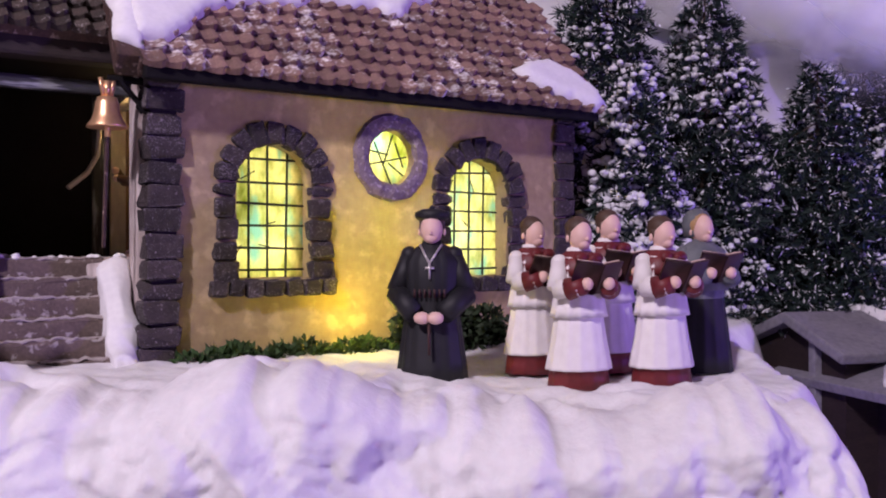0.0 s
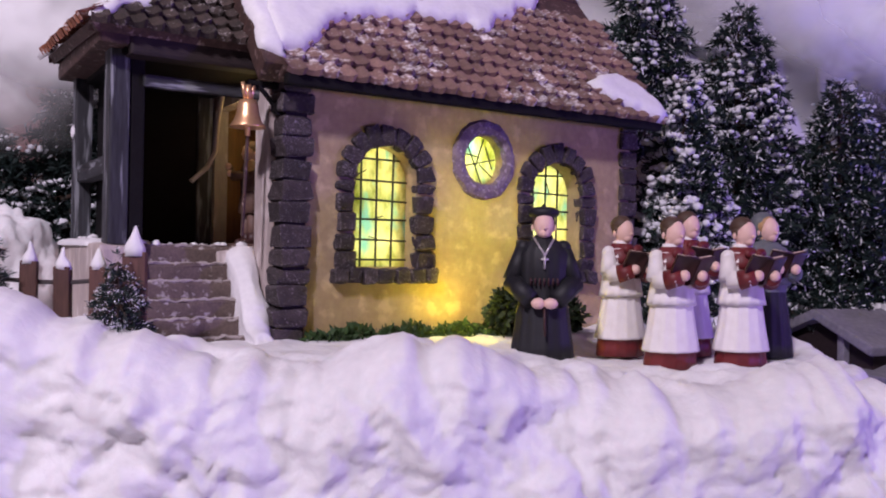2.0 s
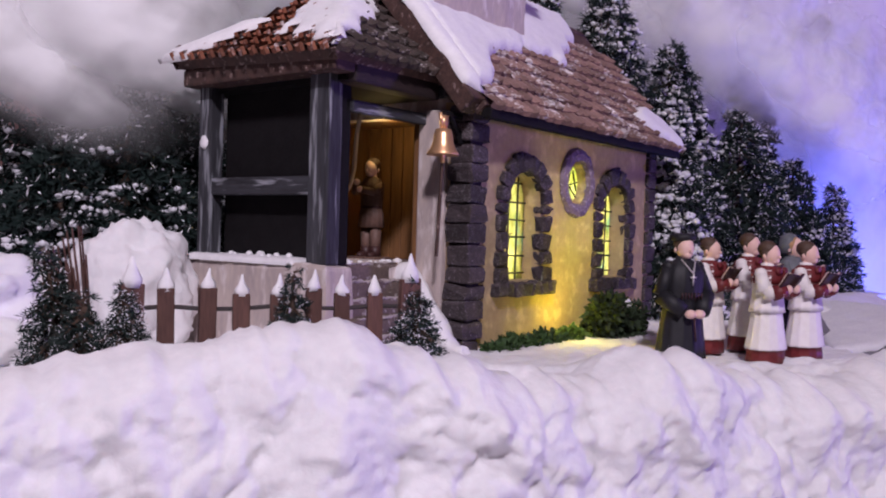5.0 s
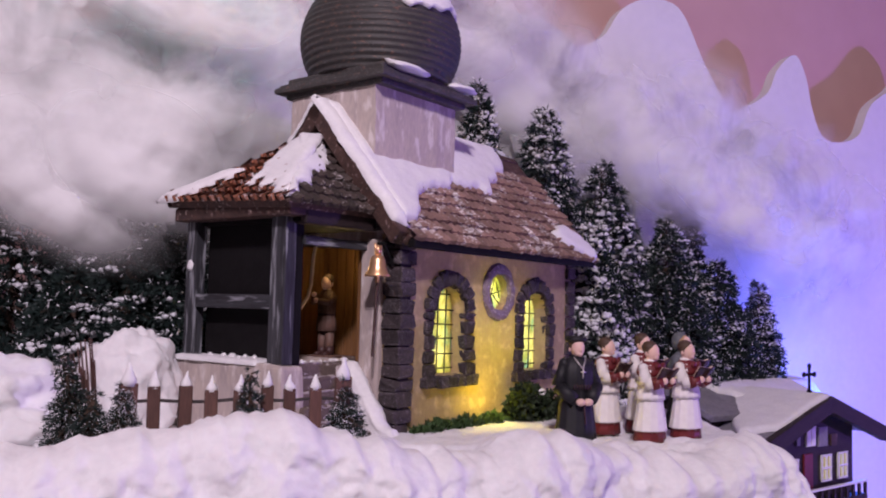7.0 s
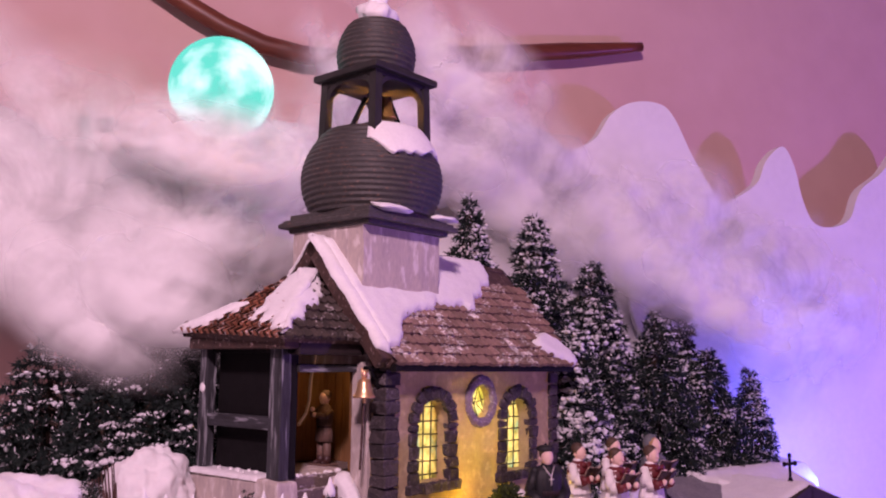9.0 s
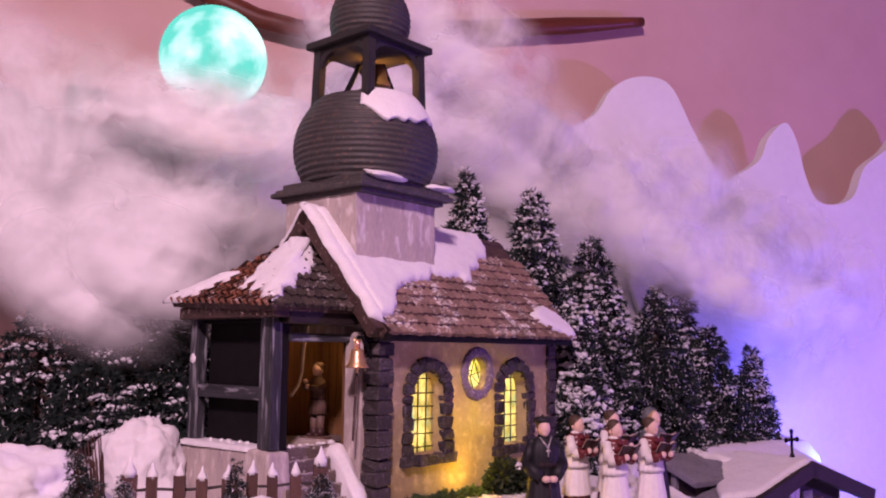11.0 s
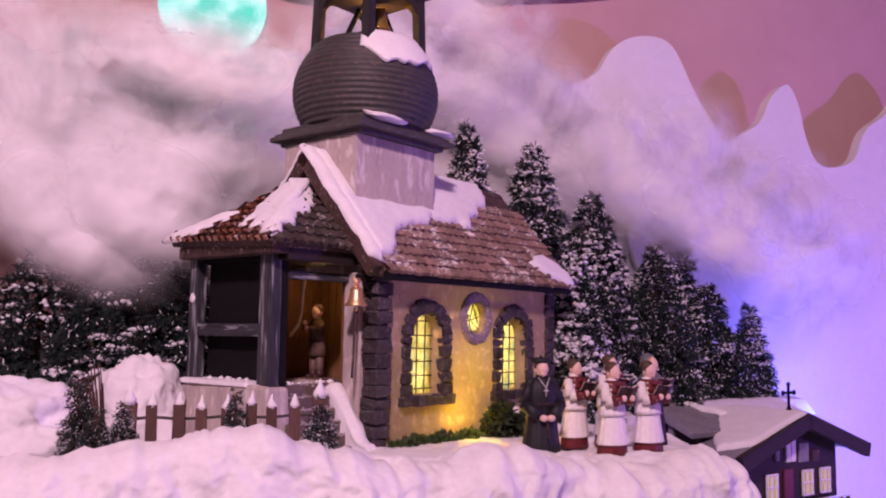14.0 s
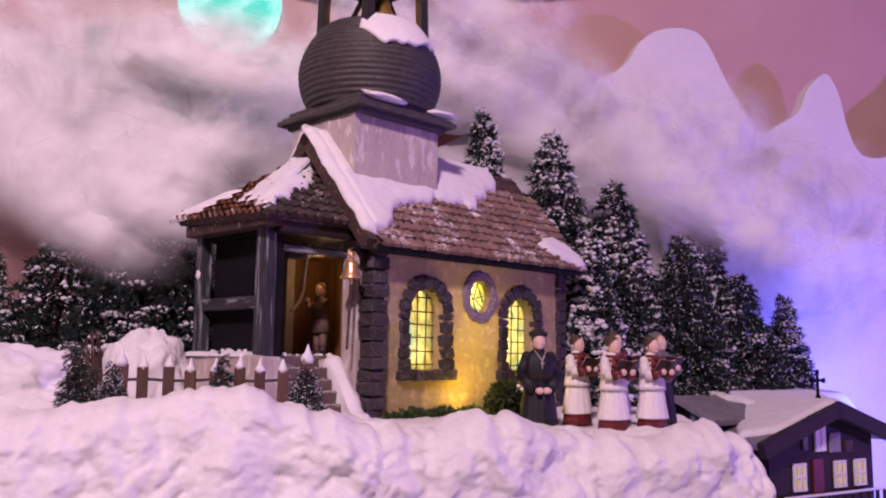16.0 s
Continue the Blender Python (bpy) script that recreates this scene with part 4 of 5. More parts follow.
ff, MF, LF, HF = hip_face("porch_roof_front", [C2, C1, AF, AF.copy()], 15, 9, M_TILEO)
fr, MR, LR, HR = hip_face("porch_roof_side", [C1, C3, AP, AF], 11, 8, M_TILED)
hip_face("porch_roof_back", [C4, C2, AF, AP], 11, 8, M_TILE)
snow_patch("snow_patch", [(-0.004, -0.003), (0.010, -0.002), (0.022, 0.006), (0.026, 0.012), (0.036, 0.024), (0.036, 0.029), (0.025, 0.028), (0.010, 0.012)], 0.004, church, DOWN @ MF @ pose(0, 0, 0.001))
snow_patch("snow_patch", [(LF * 0.58, 0.010), (LF * 0.66, 0.017), (LF * 0.71, 0.006), (LF * 0.80, 0.012), (LF * 0.86, 0.003), (LF * 0.97, 0.004), (LF * 0.86, 0.022), (LF * 0.62, HF * 0.98), (LF * 0.50, HF + 0.001), (LF * 0.44, HF * 0.84), (LF * 0.50, 0.032), (LF * 0.55, 0.024)], 0.0035, church, DOWN @ MF @ pose(0, 0, 0.001))
snow_patch("snow_patch", [(0.000, 0.002), (0.008, 0.004), (0.014, 0.014), (0.022, 0.013), (0.028, 0.022), (0.040, 0.026), (0.050, 0.036), (0.058, HR * 0.92), (0.058, HR + 0.001), (0.046, HR + 0.001), (0.034, HR * 0.72)], 0.003, church, DOWN @ MR @ pose(0, 0, 0.001))

# bell on its iron bracket at the corner
bm = bmesh.new()
cu, cv, cz = -0.0137, 0.0042, 0.1100
lathe(bm, [(0.0009, 0.0106), (0.0030, 0.0101), (0.0038, 0.0080), (0.0041, 0.0052), (0.0050, 0.0026), (0.0063, 0.0008), (0.0065, 0.0000), (0.0057, 0.0000)], 22, centre=(cu, cv, cz))
tube(bm, (cu, cv, cz + 0.010), (cu, cv, cz + 0.0155), 0.0011, 0.0014, 8)
for sx in (-1, 1):
    tube(bm, (cu + sx * 0.001, cv, cz + 0.010), (cu + sx * 0.0022, cv, cz + 0.0165), 0.0008, 0.0008, 6)
tube(bm, (cu, cv, cz - 0.003), (cu, cv, cz + 0.004), 0.0011, seg=8)
part("corner_bell", bm, M_BRONZE, church, "shiny copper bell hanging from the corner", True, DOWN)
bm = bmesh.new()
pts = [(0.0, 0.1215), (-0.003, 0.1185), (-0.0012, 0.1160), (0.0004, 0.1180)]
for (a, b), (c, d) in zip(pts, pts[1:]):
    tube(bm, (a - 0.001, cv, b), (c - 0.001, cv, d), 0.0011, seg=6)
tube(bm, (0.002, cv, 0.1262), (cu, cv, 0.1265), 0.0012, seg=6)
tube(bm, (0.0, cv, 0.115), (-0.010, cv, 0.1262), 0.0010, seg=6)
part("bell_bracket", bm, M_DARK, church, "black wrought-iron bracket", at=DOWN)
part("bell_cord", tube(bmesh.new(), (cu, cv, cz - 0.002), (cu - 0.001, cv + 0.001, PF + 0.004), 0.0007, seg=6), M_BEAM, church, at=DOWN)

# stairs down from the porch towards the snow
for k in range(-1, 5):
    top, lip = PF - 0.0064 - 0.0066 * k, 0.0234 - 0.0043 * k
    bm = box(bmesh.new(), -0.0475 - 0.0012 * k, -0.0108, lip, 0.0290, 0.024, top, bevel=0.0012)
    bmesh.ops.subdivide_edges(bm, edges=[e for e in bm.edges if e.calc_length() > 0.01], cuts=4)
    jitter(bm, 0.0009, 140, k)
    part("stair_step", bm, M_STEP, church, "worn stone step with snow", at=DOWN)
    bm = box(bmesh.new(), -0.0465, -0.0125, lip + 0.0002, lip + 0.0022, top - 0.0008, top + 0.0003, bevel=0.0004)
    bmesh.ops.subdivide_edges(bm, edges=[e for e in bm.edges if e.calc_length() > 0.01], cuts=24)
    jitter(bm, 0.0012, 420, k + 40)
    part("step_snow", bm, M_STEPSNOW, church, "thin crust of snow on the step edge", True, DOWN)
# the cheek: a rounded snow-covered slab that slopes from the porch floor to the ground
bm = box(bmesh.new(), -0.0130, -0.0036, -0.007, 0.0300, 0.022, 0.036)
bmesh.ops.subdivide_edges(bm, edges=bm.edges[:], cuts=12, use_grid_fill=True)
for v in bm.verts:
    across = (v.co.x + 0.0081) / 0.0049
    t = smooth(-0.005, 0.028, v.co.y)
    v.co.x -= 0.0015 * smooth(0.01, -0.010, v.co.y)
    if v.co.z > 0.023:
        v.co.z += (0.0315 * t - 0.0028 * across * across) * (v.co.z - 0.023) / 0.013
    v.co += noise.noise_vector(v.co * 90) * 0.0022 + noise.noise_vector(v.co * 260) * 0.0008
part("stair_snow", bm, M_SNOWCAP, church, "snow drift on the stair cheek", True, DOWN)

# ---------------------------------------------------------------- trees


def ribbons(name, starts, ends, widths, material, parent, label=""):
    """Thin tapered blades, one triangle pair each, joined in one mesh."""
    n = len(starts)
    d = ends - starts
    side = np.cross(d, np.random.RandomState(7).normal(size=(n, 3)))
    side /= np.linalg.norm(side, axis=1)[:, None] + 1e-9
    w = side * widths[:, None]
    mid = starts + d * 0.5
    verts = np.stack([starts - w * 0.4, mid + w, ends, mid - w], 1).reshape(-1, 3)
    idx = np.arange(n)[:, None] * 4
    faces = (idx + np.array([[0, 1, 2, 3]])).tolist()
    me = bpy.data.meshes.new(name)
    me.from_pydata(verts.tolist(), [], faces)
    me.materials.append(material)
    ob = new(name, me)
    ob.parent = parent
    tagged(ob, label)
    return ob


def unit_ball():
    bm = bmesh.new()
    bmesh.ops.create_icosphere(bm, subdivisions=1, radius=1.0)
    vs, fs = [v.co.copy() for v in bm.verts], [tuple(v.index for v in f.verts) for f in bm.faces]
    bm.free()
    return vs, fs


BALL_V, BALL_F = unit_ball()


def fir(x, y, z, height, radius, seed, snow=0.3, label="dark green bottle-brush fir with snow on its branches", density=1.0, tilt=(0, 0), power=0.72, group="snowy firs", layered=False):
    rs = np.random.RandomState(seed)
    rnd = random.Random(seed)
    tree = thing("fir_tree", pose(x, y, z, tilt[0], tilt[1], rnd.uniform(0, 360)), label, "fir tree", group)
    bm = bmesh.new()
    tube(bm, (0, 0, -0.004), (0, 0, height * 0.97), max(0.0012, radius * 0.07), 0.0005, 8)
    starts, ends, wid, snow_at = [], [], [], []
    fs = 0.35 + 0.65 * min(1, max(0, (radius - 0.01) / 0.02))
    tiers = max(11, int(height / (0.0092 if layered else 0.0066)))
    for k in range(tiers):
        t = (k + 0.3) / tiers
        zc = height * (0.08 + 0.92 * t)
        reach = radius * (1 - t) ** power * (0.93 + 0.14 * rnd.random()) + 0.0015
        limbs = max(6, int(20 * (1 - t) + 6))
        for j in range(limbs):
            a = 2 * math.pi * (j + rnd.random() * 0.8) / limbs
            r = reach * rnd.uniform(0.78, 1.08)
            lift = 0.0 if layered else rnd.uniform(-0.0036, 0.0036)
            dz = (-0.16 if layered else -0.30) * r + rnd.uniform(-0.002, 0.002) + lift
            tip = np.array([r * math.cos(a), r * math.sin(a), zc + dz])
            root = np.array([0, 0, zc + 0.12 * r + lift])
            if rnd.random() < 0.5:
                tube(bm, root, tip * 0.9 + root * 0.1, 0.0006, 0.0003, 3)
            n = max(10, int(density * (14 + 75 * r / 0.03)))
            f = rs.uniform(0.22, 1.0, n) ** 0.7
            p = root + (tip - root) * f[:, None]
            out = (tip - root) / (np.linalg.norm(tip - root) + 1e-9)
            dirs = out * 0.75 + rs.normal(size=(n, 3)) * 0.55 + np.array([0, 0, 0.12])
            dirs /= np.linalg.norm(dirs, axis=1)[:, None]
            ln = rs.uniform(0.0040, 0.0080, n) * fs
            starts.append(p)
            ends.append(p + dirs * ln[:, None])
            wid.append(rs.uniform(0.00035, 0.00065, n) * fs)
            keep = 1.7 * noise.noise(Vector((tip[0] * 30, tip[1] * 30, tip[2] * 30 + seed))) + rnd.uniform(-0.16, 0.16)
            if keep > 0.42 - snow:
                snow_at.append((root + (tip - root) * rnd.uniform(0.62, 0.92), r))
    part("trunk", bm, M_TRUNK, tree)
    tagged(ribbons("crown", np.concatenate(starts), np.concatenate(ends), np.concatenate(wid), M_NEEDLE, tree), "dark green needle branches")
    # frost: short white flecks on the branch tips, and clumps of flock
    s, e = np.concatenate(starts), np.concatenate(ends)
    pick = rs.rand(len(s)) < (0.045 if layered else 0.13)
    fr = e[pick]
    dd = rs.normal(size=fr.shape) * 0.0009 * fs
    ribbons("frost", fr - dd, fr + dd, rs.uniform(0.0003, 0.0006, len(fr)) * fs, M_FROST, tree, "white frost flecks")
    if snow_at:
        verts, faces = [], []
        for p, r in snow_at:
            for q in range(11):
                c = Vector(p) + Vector((rnd.uniform(-1, 1), rnd.uniform(-1, 1), rnd.uniform(-0.3, 0.3))) * 0.0058 * fs + Vector((0, 0, 0.0012 * fs))
                sz = rnd.uniform(0.0004, 0.0017 + 0.0012 * max(0, snow - 0.4) / 0.3) * (0.7 + 0.5 * min(1, r / 0.03)) * fs ** 1.6
                base = len(verts)
                tw = rnd.uniform(0, 6.28)
                for v in BALL_V:
                    k = sz * (1 + 0.4 * noise.noise(v * 2.1 + c * 900))
                    x, y = v.x * 1.2, v.y * 1.0
                    verts.append((c.x + k * (x * math.cos(tw) - y * math.sin(tw)), c.y + k * (x * math.sin(tw) + y * math.cos(tw)), c.z + k * v.z * 0.85))
                faces += [tuple(i + base for i in f) for f in BALL_F]
        me = bpy.data.meshes.new("snow_clumps")
        me.from_pydata(verts, [], faces)
        me.materials.append(M_FROST)
        me.shade_smooth()
        ob = new("snow_clumps", me)
        ob.parent = tree
        tagged(ob, "white flocked snow on the branches")
    return tree


fir(0.0885, 0.404, 0.030, 0.128, 0.032, 1, 0.58, "small snow-laden bottle-brush fir beside the church", power=0.62)
fir(0.150, 0.492, 0.032, 0.190, 0.058, 2, 0.42, "tall dark bottle-brush fir dusted with snow", power=0.62)
fir(0.088, 0.480, 0.040, 0.218, 0.052, 3, 0.42, "tall bottle-brush fir with snowy branches behind the church", power=0.62)
fir(0.020, 0.458, 0.040, 0.226, 0.045, 4, 0.12, "dark fir tip rising behind the church roof")
fir(0.212, 0.486, 0.033, 0.142, 0.054, 5, 0.12, "broad dark green fir with few snow flecks")
fir(0.262, 0.535, 0.035, 0.190, 0.045, 15, 0.10, "dark fir half hidden by cotton clouds")
fir(0.285, 0.508, 0.033, 0.115, 0.045, 6, 0.14, "broad dark green fir with few snow flecks")
fir(0.338, 0.515, 0.033, 0.096, 0.026, 7, 0.10, "narrow dark fir at the edge of the wood")
fir(-0.285, 0.425, 0.048, 0.105, 0.048, 8, 0.14, "bushy snow-flecked fir beside the fence", layered=True)
fir(-0.222, 0.415, 0.040, 0.125, 0.046, 9, 0.05, "dark layered fir behind the porch", layered=True)
fir(-0.250, 0.385, 0.045, 0.075, 0.036, 10, 0.22, "low bushy fir with a clump of snow", layered=True)
fir(-0.345, 0.445, 0.045, 0.125, 0.036, 11, 0.16, "snow-flecked fir at the end of the row")
fir(-0.225, 0.500, 0.045, 0.262, 0.055, 12, 0.12, "tall fir wrapped in cotton clouds")
fir(-0.165, 0.500, 0.045, 0.215, 0.055, 13, 0.10, "tall dark fir behind the tower")
fir(-0.400, 0.42, 0.05, 0.12, 0.04, 14, 0.3, "snow-flecked fir at the end of the row")

# small cones along the fence
for x, y, z, h, r, s in ((-0.139, 0.232, 0.0325, 0.029, 0.0115, 31), (-0.1790, 0.236, 0.036, 0.030, 0.0080, 32), (-0.2283, 0.2310, 0.036, 0.026, 0.0095, 33), (-0.2390, 0.2350, 0.036, 0.022, 0.0090, 34), (-0.2450, 0.2600, 0.034, 0.037, 0.0125, 35)):
    fir(x, y, z, h, r, s, 0.30, "tiny frosted fir cone standing at the picket fence", 0.9, (0, 8 if s == 35 else 0), 0.9, "tiny firs at the fence")

# ---------------------------------------------------------------- hedge at the church wall


def leafy(name, label, blobs, n, seed, size, material, kind="stuff"):
    rs = np.random.RandomState(seed)
    per = n // len(blobs)
    st, en, wd = [], [], []
    for cx, cy, cz, rx, ry, rz in blobs:
        d = rs.normal(size=(per, 3))
        d /= np.linalg.norm(d, axis=1)[:, None]
        p = np.array([cx, cy, cz]) + d * np.array([rx, ry, rz]) * rs.uniform(0.5, 1.0, per)[:, None]
        q = d + rs.normal(size=(per, 3)) * 0.7
        q /= np.linalg.norm(q, axis=1)[:, None]
        st.append(p)
        en.append(p + q * rs.uniform(size * 0.6, size * 1.3, per)[:, None])
        wd.append(rs.uniform(size * 0.2, size * 0.36, per))
    ob = ribbons(name, np.concatenate(st), np.concatenate(en), np.concatenate(wd), material, None)
    return tagged(ob, label, "hedge", kind=kind)


def church_point(u, v, z):
    p = UV0 @ Vector((u, v, z - BZ))
    return p.x, p.y, p.z


low = [(*church_point(0.012 + 0.008 * k, -0.006, 0.031 + 0.0012 * (k % 3)), 0.006, 0.005, 0.0038) for k in range(10)]
leafy("hedge", "low mossy green hedge along the church wall", low, 2600, 41, 0.0030, M_HEDGE)
bush = [(*church_point(0.094 + 0.010 * (k % 4), -0.010 - 0.003 * (k % 3), 0.036 + 0.005 * (k // 4)), 0.009, 0.007, 0.0065) for k in range(10)]
leafy("bush", "dark leafy bush with a dab of snow at the wall", bush, 3600, 42, 0.0036, M_BUSH)
tagged(lump("snow_dab", church_point(0.104, -0.017, 0.0475), (0.0055, 0.004, 0.0028), M_SNOWCAP, None, 0.3, 3, 1.7, 9), "white dab of snow on the bush", "snow")

# ---------------------------------------------------------------- picket fence


def fence():
    f = thing("picket_fence", pose(-0.138, 0.243, 0.0), "low brown picket fence with snow-tipped pickets", "fence")
    rng = random.Random(4)
    n = 8
    span = -0.0885

    def picket(x, y, w, z1, cap, nm):
        bm = box(bmesh.new(), -w / 2, w / 2, -0.0014, 0.0014, 0.024, z1, bevel=0.0005)
        jitter(bm, 0.0004, 200, x * 500)
        p = part(nm, bm, M_FENCE, f, at=pose(x, y, 0, 0, rng.uniform(-0.8, 0.8), rng.uniform(-8, 8)))
        bm = bmesh.new()
        lathe(bm, [(w * 0.47, z1 - 0.0010), (w * 0.42, z1 + cap * 0.2), (w * 0.20, z1 + cap * 0.6), (0.0003, z1 + cap)], 8, squash=(1, 0.7))
        jitter(bm, 0.0007, 250, x * 700)
        part("snow_tip", bm, M_SNOWCAP, p, "pointed white snow tip", True)

    for k in range(1, n):
        if k < n:
            picket(span * k / n, 0.002 * math.sin(k), 0.0052, 0.0600 + rng.uniform(-0.0012, 0.0012), 0.0060, "picket")
    picket(0.0, 0.0, 0.0076, 0.0640, 0.0085, "fence_post")
    picket(span, 0.0, 0.0070, 0.0620, 0.0085, "fence_post")
    for z in (0.0545, 0.0385):
        for k in range(n):
            x0, x1 = span * k / n, span * (k + 1) / n
            bm = bmesh.new()
            tube(bm, (x0, 0.002, z + 0.0006 * math.sin(k * 2)), (x1, 0.002, z + 0.0006 * math.sin(k * 2 + 2)), 0.0007, seg=6)
            part("wire_rail", bm, M_WIRE, f, "dark twisted wire rail")


fence()
twigs = thing("twig_bundle", pose(-0.2400, 0.2710, 0.032, 0, -9, 0), "bundle of thin upright brown twigs at the fence", "twigs")
trng = random.Random(12)
for k in range(30):
    a = trng.uniform(0, 6.28)
    r = trng.uniform(0.0005, 0.0048)
    part("twig", tube(bmesh.new(), (r * math.cos(a), r * math.sin(a), 0), (r * 1.7 * math.cos(a), r * 1.7 * math.sin(a), trng.uniform(0.026, 0.047)), 0.0007, 0.0003, 5), M_FENCE, twigs)
tagged(lump("snow_mound", (-0.222, 0.330, 0.050), (0.024, 0.024, 0.030), M_SNOW, None, 0.22, 5, 1.7, 3.3), "white snow mound beside the porch", "snow mound")
tagged(lump("snow_mound", (-0.285, 0.305, 0.040), (0.050, 0.035, 0.028), M_SNOW, None, 0.3, 5, 1.5, 5.1), "white snow mound behind the fence", "snow mound")

# ---------------------------------------------------------------- figurines
FIG = [M_BLACK, M_WHITE, M_RED, M_SKIN, M_HAIR, M_BOOK, M_PAPER, M_SILVER, M_GREY, M_BLOND, M_COAT]


def figurine(x, y, z, h, turn, kind, label):
    """One painted resin figure; its front is local -y."""
    bm = bmesh.new()
    s = h / 0.055
    robe, skirt, cuff, hair = {"priest": (0, 0, 0, 4), "boy": (1, 2, 2, 4), "woman": (8, 8, 8, 9), "ringer": (10, 10, 10, 4)}[kind]
    if kind == "boy":
        prof = [(0.0106, 0.0, skirt), (0.0103, 0.004, skirt), (0.0098, 0.0068, robe), (0.0114, 0.0070, robe), (0.0112, 0.0080, robe), (0.0096, 0.016, robe), (0.0084, 0.0235, robe), (0.0082, 0.0245, robe), (0.0099, 0.0240, robe), (0.0094, 0.0262, robe), (0.0083, 0.032, robe), (0.0086, 0.040, robe), (0.0070, 0.0435, skirt), (0.0042, 0.0455, robe), (0.0038, 0.0466, robe), (0.0028, 0.0468, 3), (0.0027, 0.0478, 3)]
    elif kind == "ringer":
        prof = [(0.0060, 0.0165, 10), (0.0082, 0.0168, 10), (0.0074, 0.025, 10), (0.0066, 0.0275, 5), (0.0068, 0.0290, 10), (0.0074, 0.039, 10), (0.0056, 0.044, 10), (0.0030, 0.046, 3), (0.003, 0.047, 3)]
    else:
        low = 0 if kind == "woman" else robe
        prof = [(0.0118, 0.0, low), (0.0112, 0.006, low), (0.0096, 0.018, low), (0.0084, 0.026, robe), (0.0094, 0.033, robe), (0.0094, 0.040, robe), (0.0068, 0.0438, robe), (0.0034, 0.0458, robe), (0.003, 0.047, 3)]
    lathe(bm, prof, 44, lobes=13, depth=0.038, squash=(1.0, 0.76))
    ball(bm, (0, -0.0010, 0.0506), 0.0043, 3, 18, (0.86, 0.98, 1.20))
    ball(bm, (0, -0.0028, 0.0478), 0.0024, 3, 12, (0.95, 0.95, 0.85))
    for sx in (-1, 1):
        ball(bm, (sx * 0.0041, 0.0002, 0.0496), 0.0009, 3, 6, (0.6, 1, 1.4))
    ball(bm, (0, -0.0054, 0.0494), 0.0007, 3, 6)
    if kind == "woman":
        ball(bm, (0, 0.0014, 0.0520), 0.0049, 9, 16, (1.0, 0.95, 1.05))
        lathe(bm, [(0.0050, 0.0478, 8), (0.0056, 0.0515, 8), (0.0054, 0.0545, 8), (0.0036, 0.0572, 8), (0.0008, 0.0582, 8)], 18, centre=(0, 0.0024, 0), squash=(0.98, 0.86))
        lathe(bm, [(0.0098, 0.029, 8), (0.0100, 0.036, 8), (0.0084, 0.0425, 8), (0.0040, 0.0462, 8)], 20, squash=(1.05, 0.85))
    else:
        ball(bm, (0, 0.0007, 0.0531), 0.0045, hair, 18, (0.94, 1.0, 0.88))
        for sx in (-1, 1):
            ball(bm, (sx * 0.0032, 0.0006, 0.0512), 0.0016, hair, 8, (0.7, 1.2, 1.5))
    if kind == "priest":
        lathe(bm, [(0.0046, 0.0535, 0), (0.0058, 0.0545, 0), (0.0058, 0.0562, 0), (0.0034, 0.0572, 0)], 18, centre=(0, 0.0010, 0))
        ball(bm, (0, 0.001, 0.0575), 0.0010, 0, 8)
        tube(bm, (0, -0.0080, 0.0345), (0, -0.0084, 0.0395), 0.00045, seg=5, mi=7)
        tube(bm, (-0.0014, -0.0083, 0.0380), (0.0014, -0.0083, 0.0380), 0.00045, seg=5, mi=7)
        for sx in (-1, 1):
            tube(bm, (0, -0.0082, 0.0395), (sx * 0.0036, -0.0040, 0.0456), 0.0004, seg=5, mi=7)
        for sx in range(-3, 4):
            tube(bm, (sx * 0.0016, -0.0076, 0.0285), (sx * 0.0016, -0.0078, 0.0312), 0.0004, seg=4, mi=5)
    # arms
    if kind in ("boy", "woman"):
        for sx in (-1, 1):
            tube(bm, (sx * 0.0072, 0, 0.0420), (sx * 0.0098, -0.0030, 0.0335), 0.0026, 0.0035, 12, robe)
            ball(bm, (sx * 0.0072, 0, 0.0416), 0.0029, robe, 12)
            tube(bm, (sx * 0.0100, -0.0028, 0.0335), (sx * 0.0052, -0.0098, 0.0340), 0.0034, 0.0030, 10, robe)
            tube(bm, (sx * 0.0078, -0.0062, 0.0333), (sx * 0.0042, -0.0110, 0.0347), 0.0037, 0.0029, 12, cuff)
            ball(bm, (sx * 0.0040, -0.0118, 0.0352), 0.0019, 3, 8, (1.1, 1, 1.1))
            m = Matrix.Translation((0, -0.0118, 0.0368)) @ pose(0, 0, 0, -58, 0, 0) @ pose(0, 0, 0, 0, -sx * 14, 0)
            box(bm, 0.0002 * sx, sx * 0.0084, -0.0056, 0.0056, -0.0009, 0.0000, 5, 0.0002, m)
            box(bm, 0.0002 * sx, sx * 0.0080, -0.0053, 0.0053, 0.0001, 0.0010, 6, 0.0002, m)
        if kind == "boy":
            for sx in (-1, 1):
                ball(bm, (sx * 0.0026, -0.0064, 0.0432), 0.0022, 2, 8, (1.3, 0.6, 0.9))
            lathe(bm, [(0.0089, 0.0372, 2), (0.0091, 0.0395, 2), (0.0080, 0.0428, 2), (0.0046, 0.0452, 2)], 20, squash=(0.92, 0.82))
            ball(bm, (0, -0.0078, 0.0428), 0.0011, 2, 8)
            for sx in (-1, 1):
                tube(bm, (sx * 0.0004, -0.0076, 0.0425), (sx * 0.0022, -0.0082, 0.0385), 0.0007, 0.0013, 6, 2)
    elif kind == "priest":
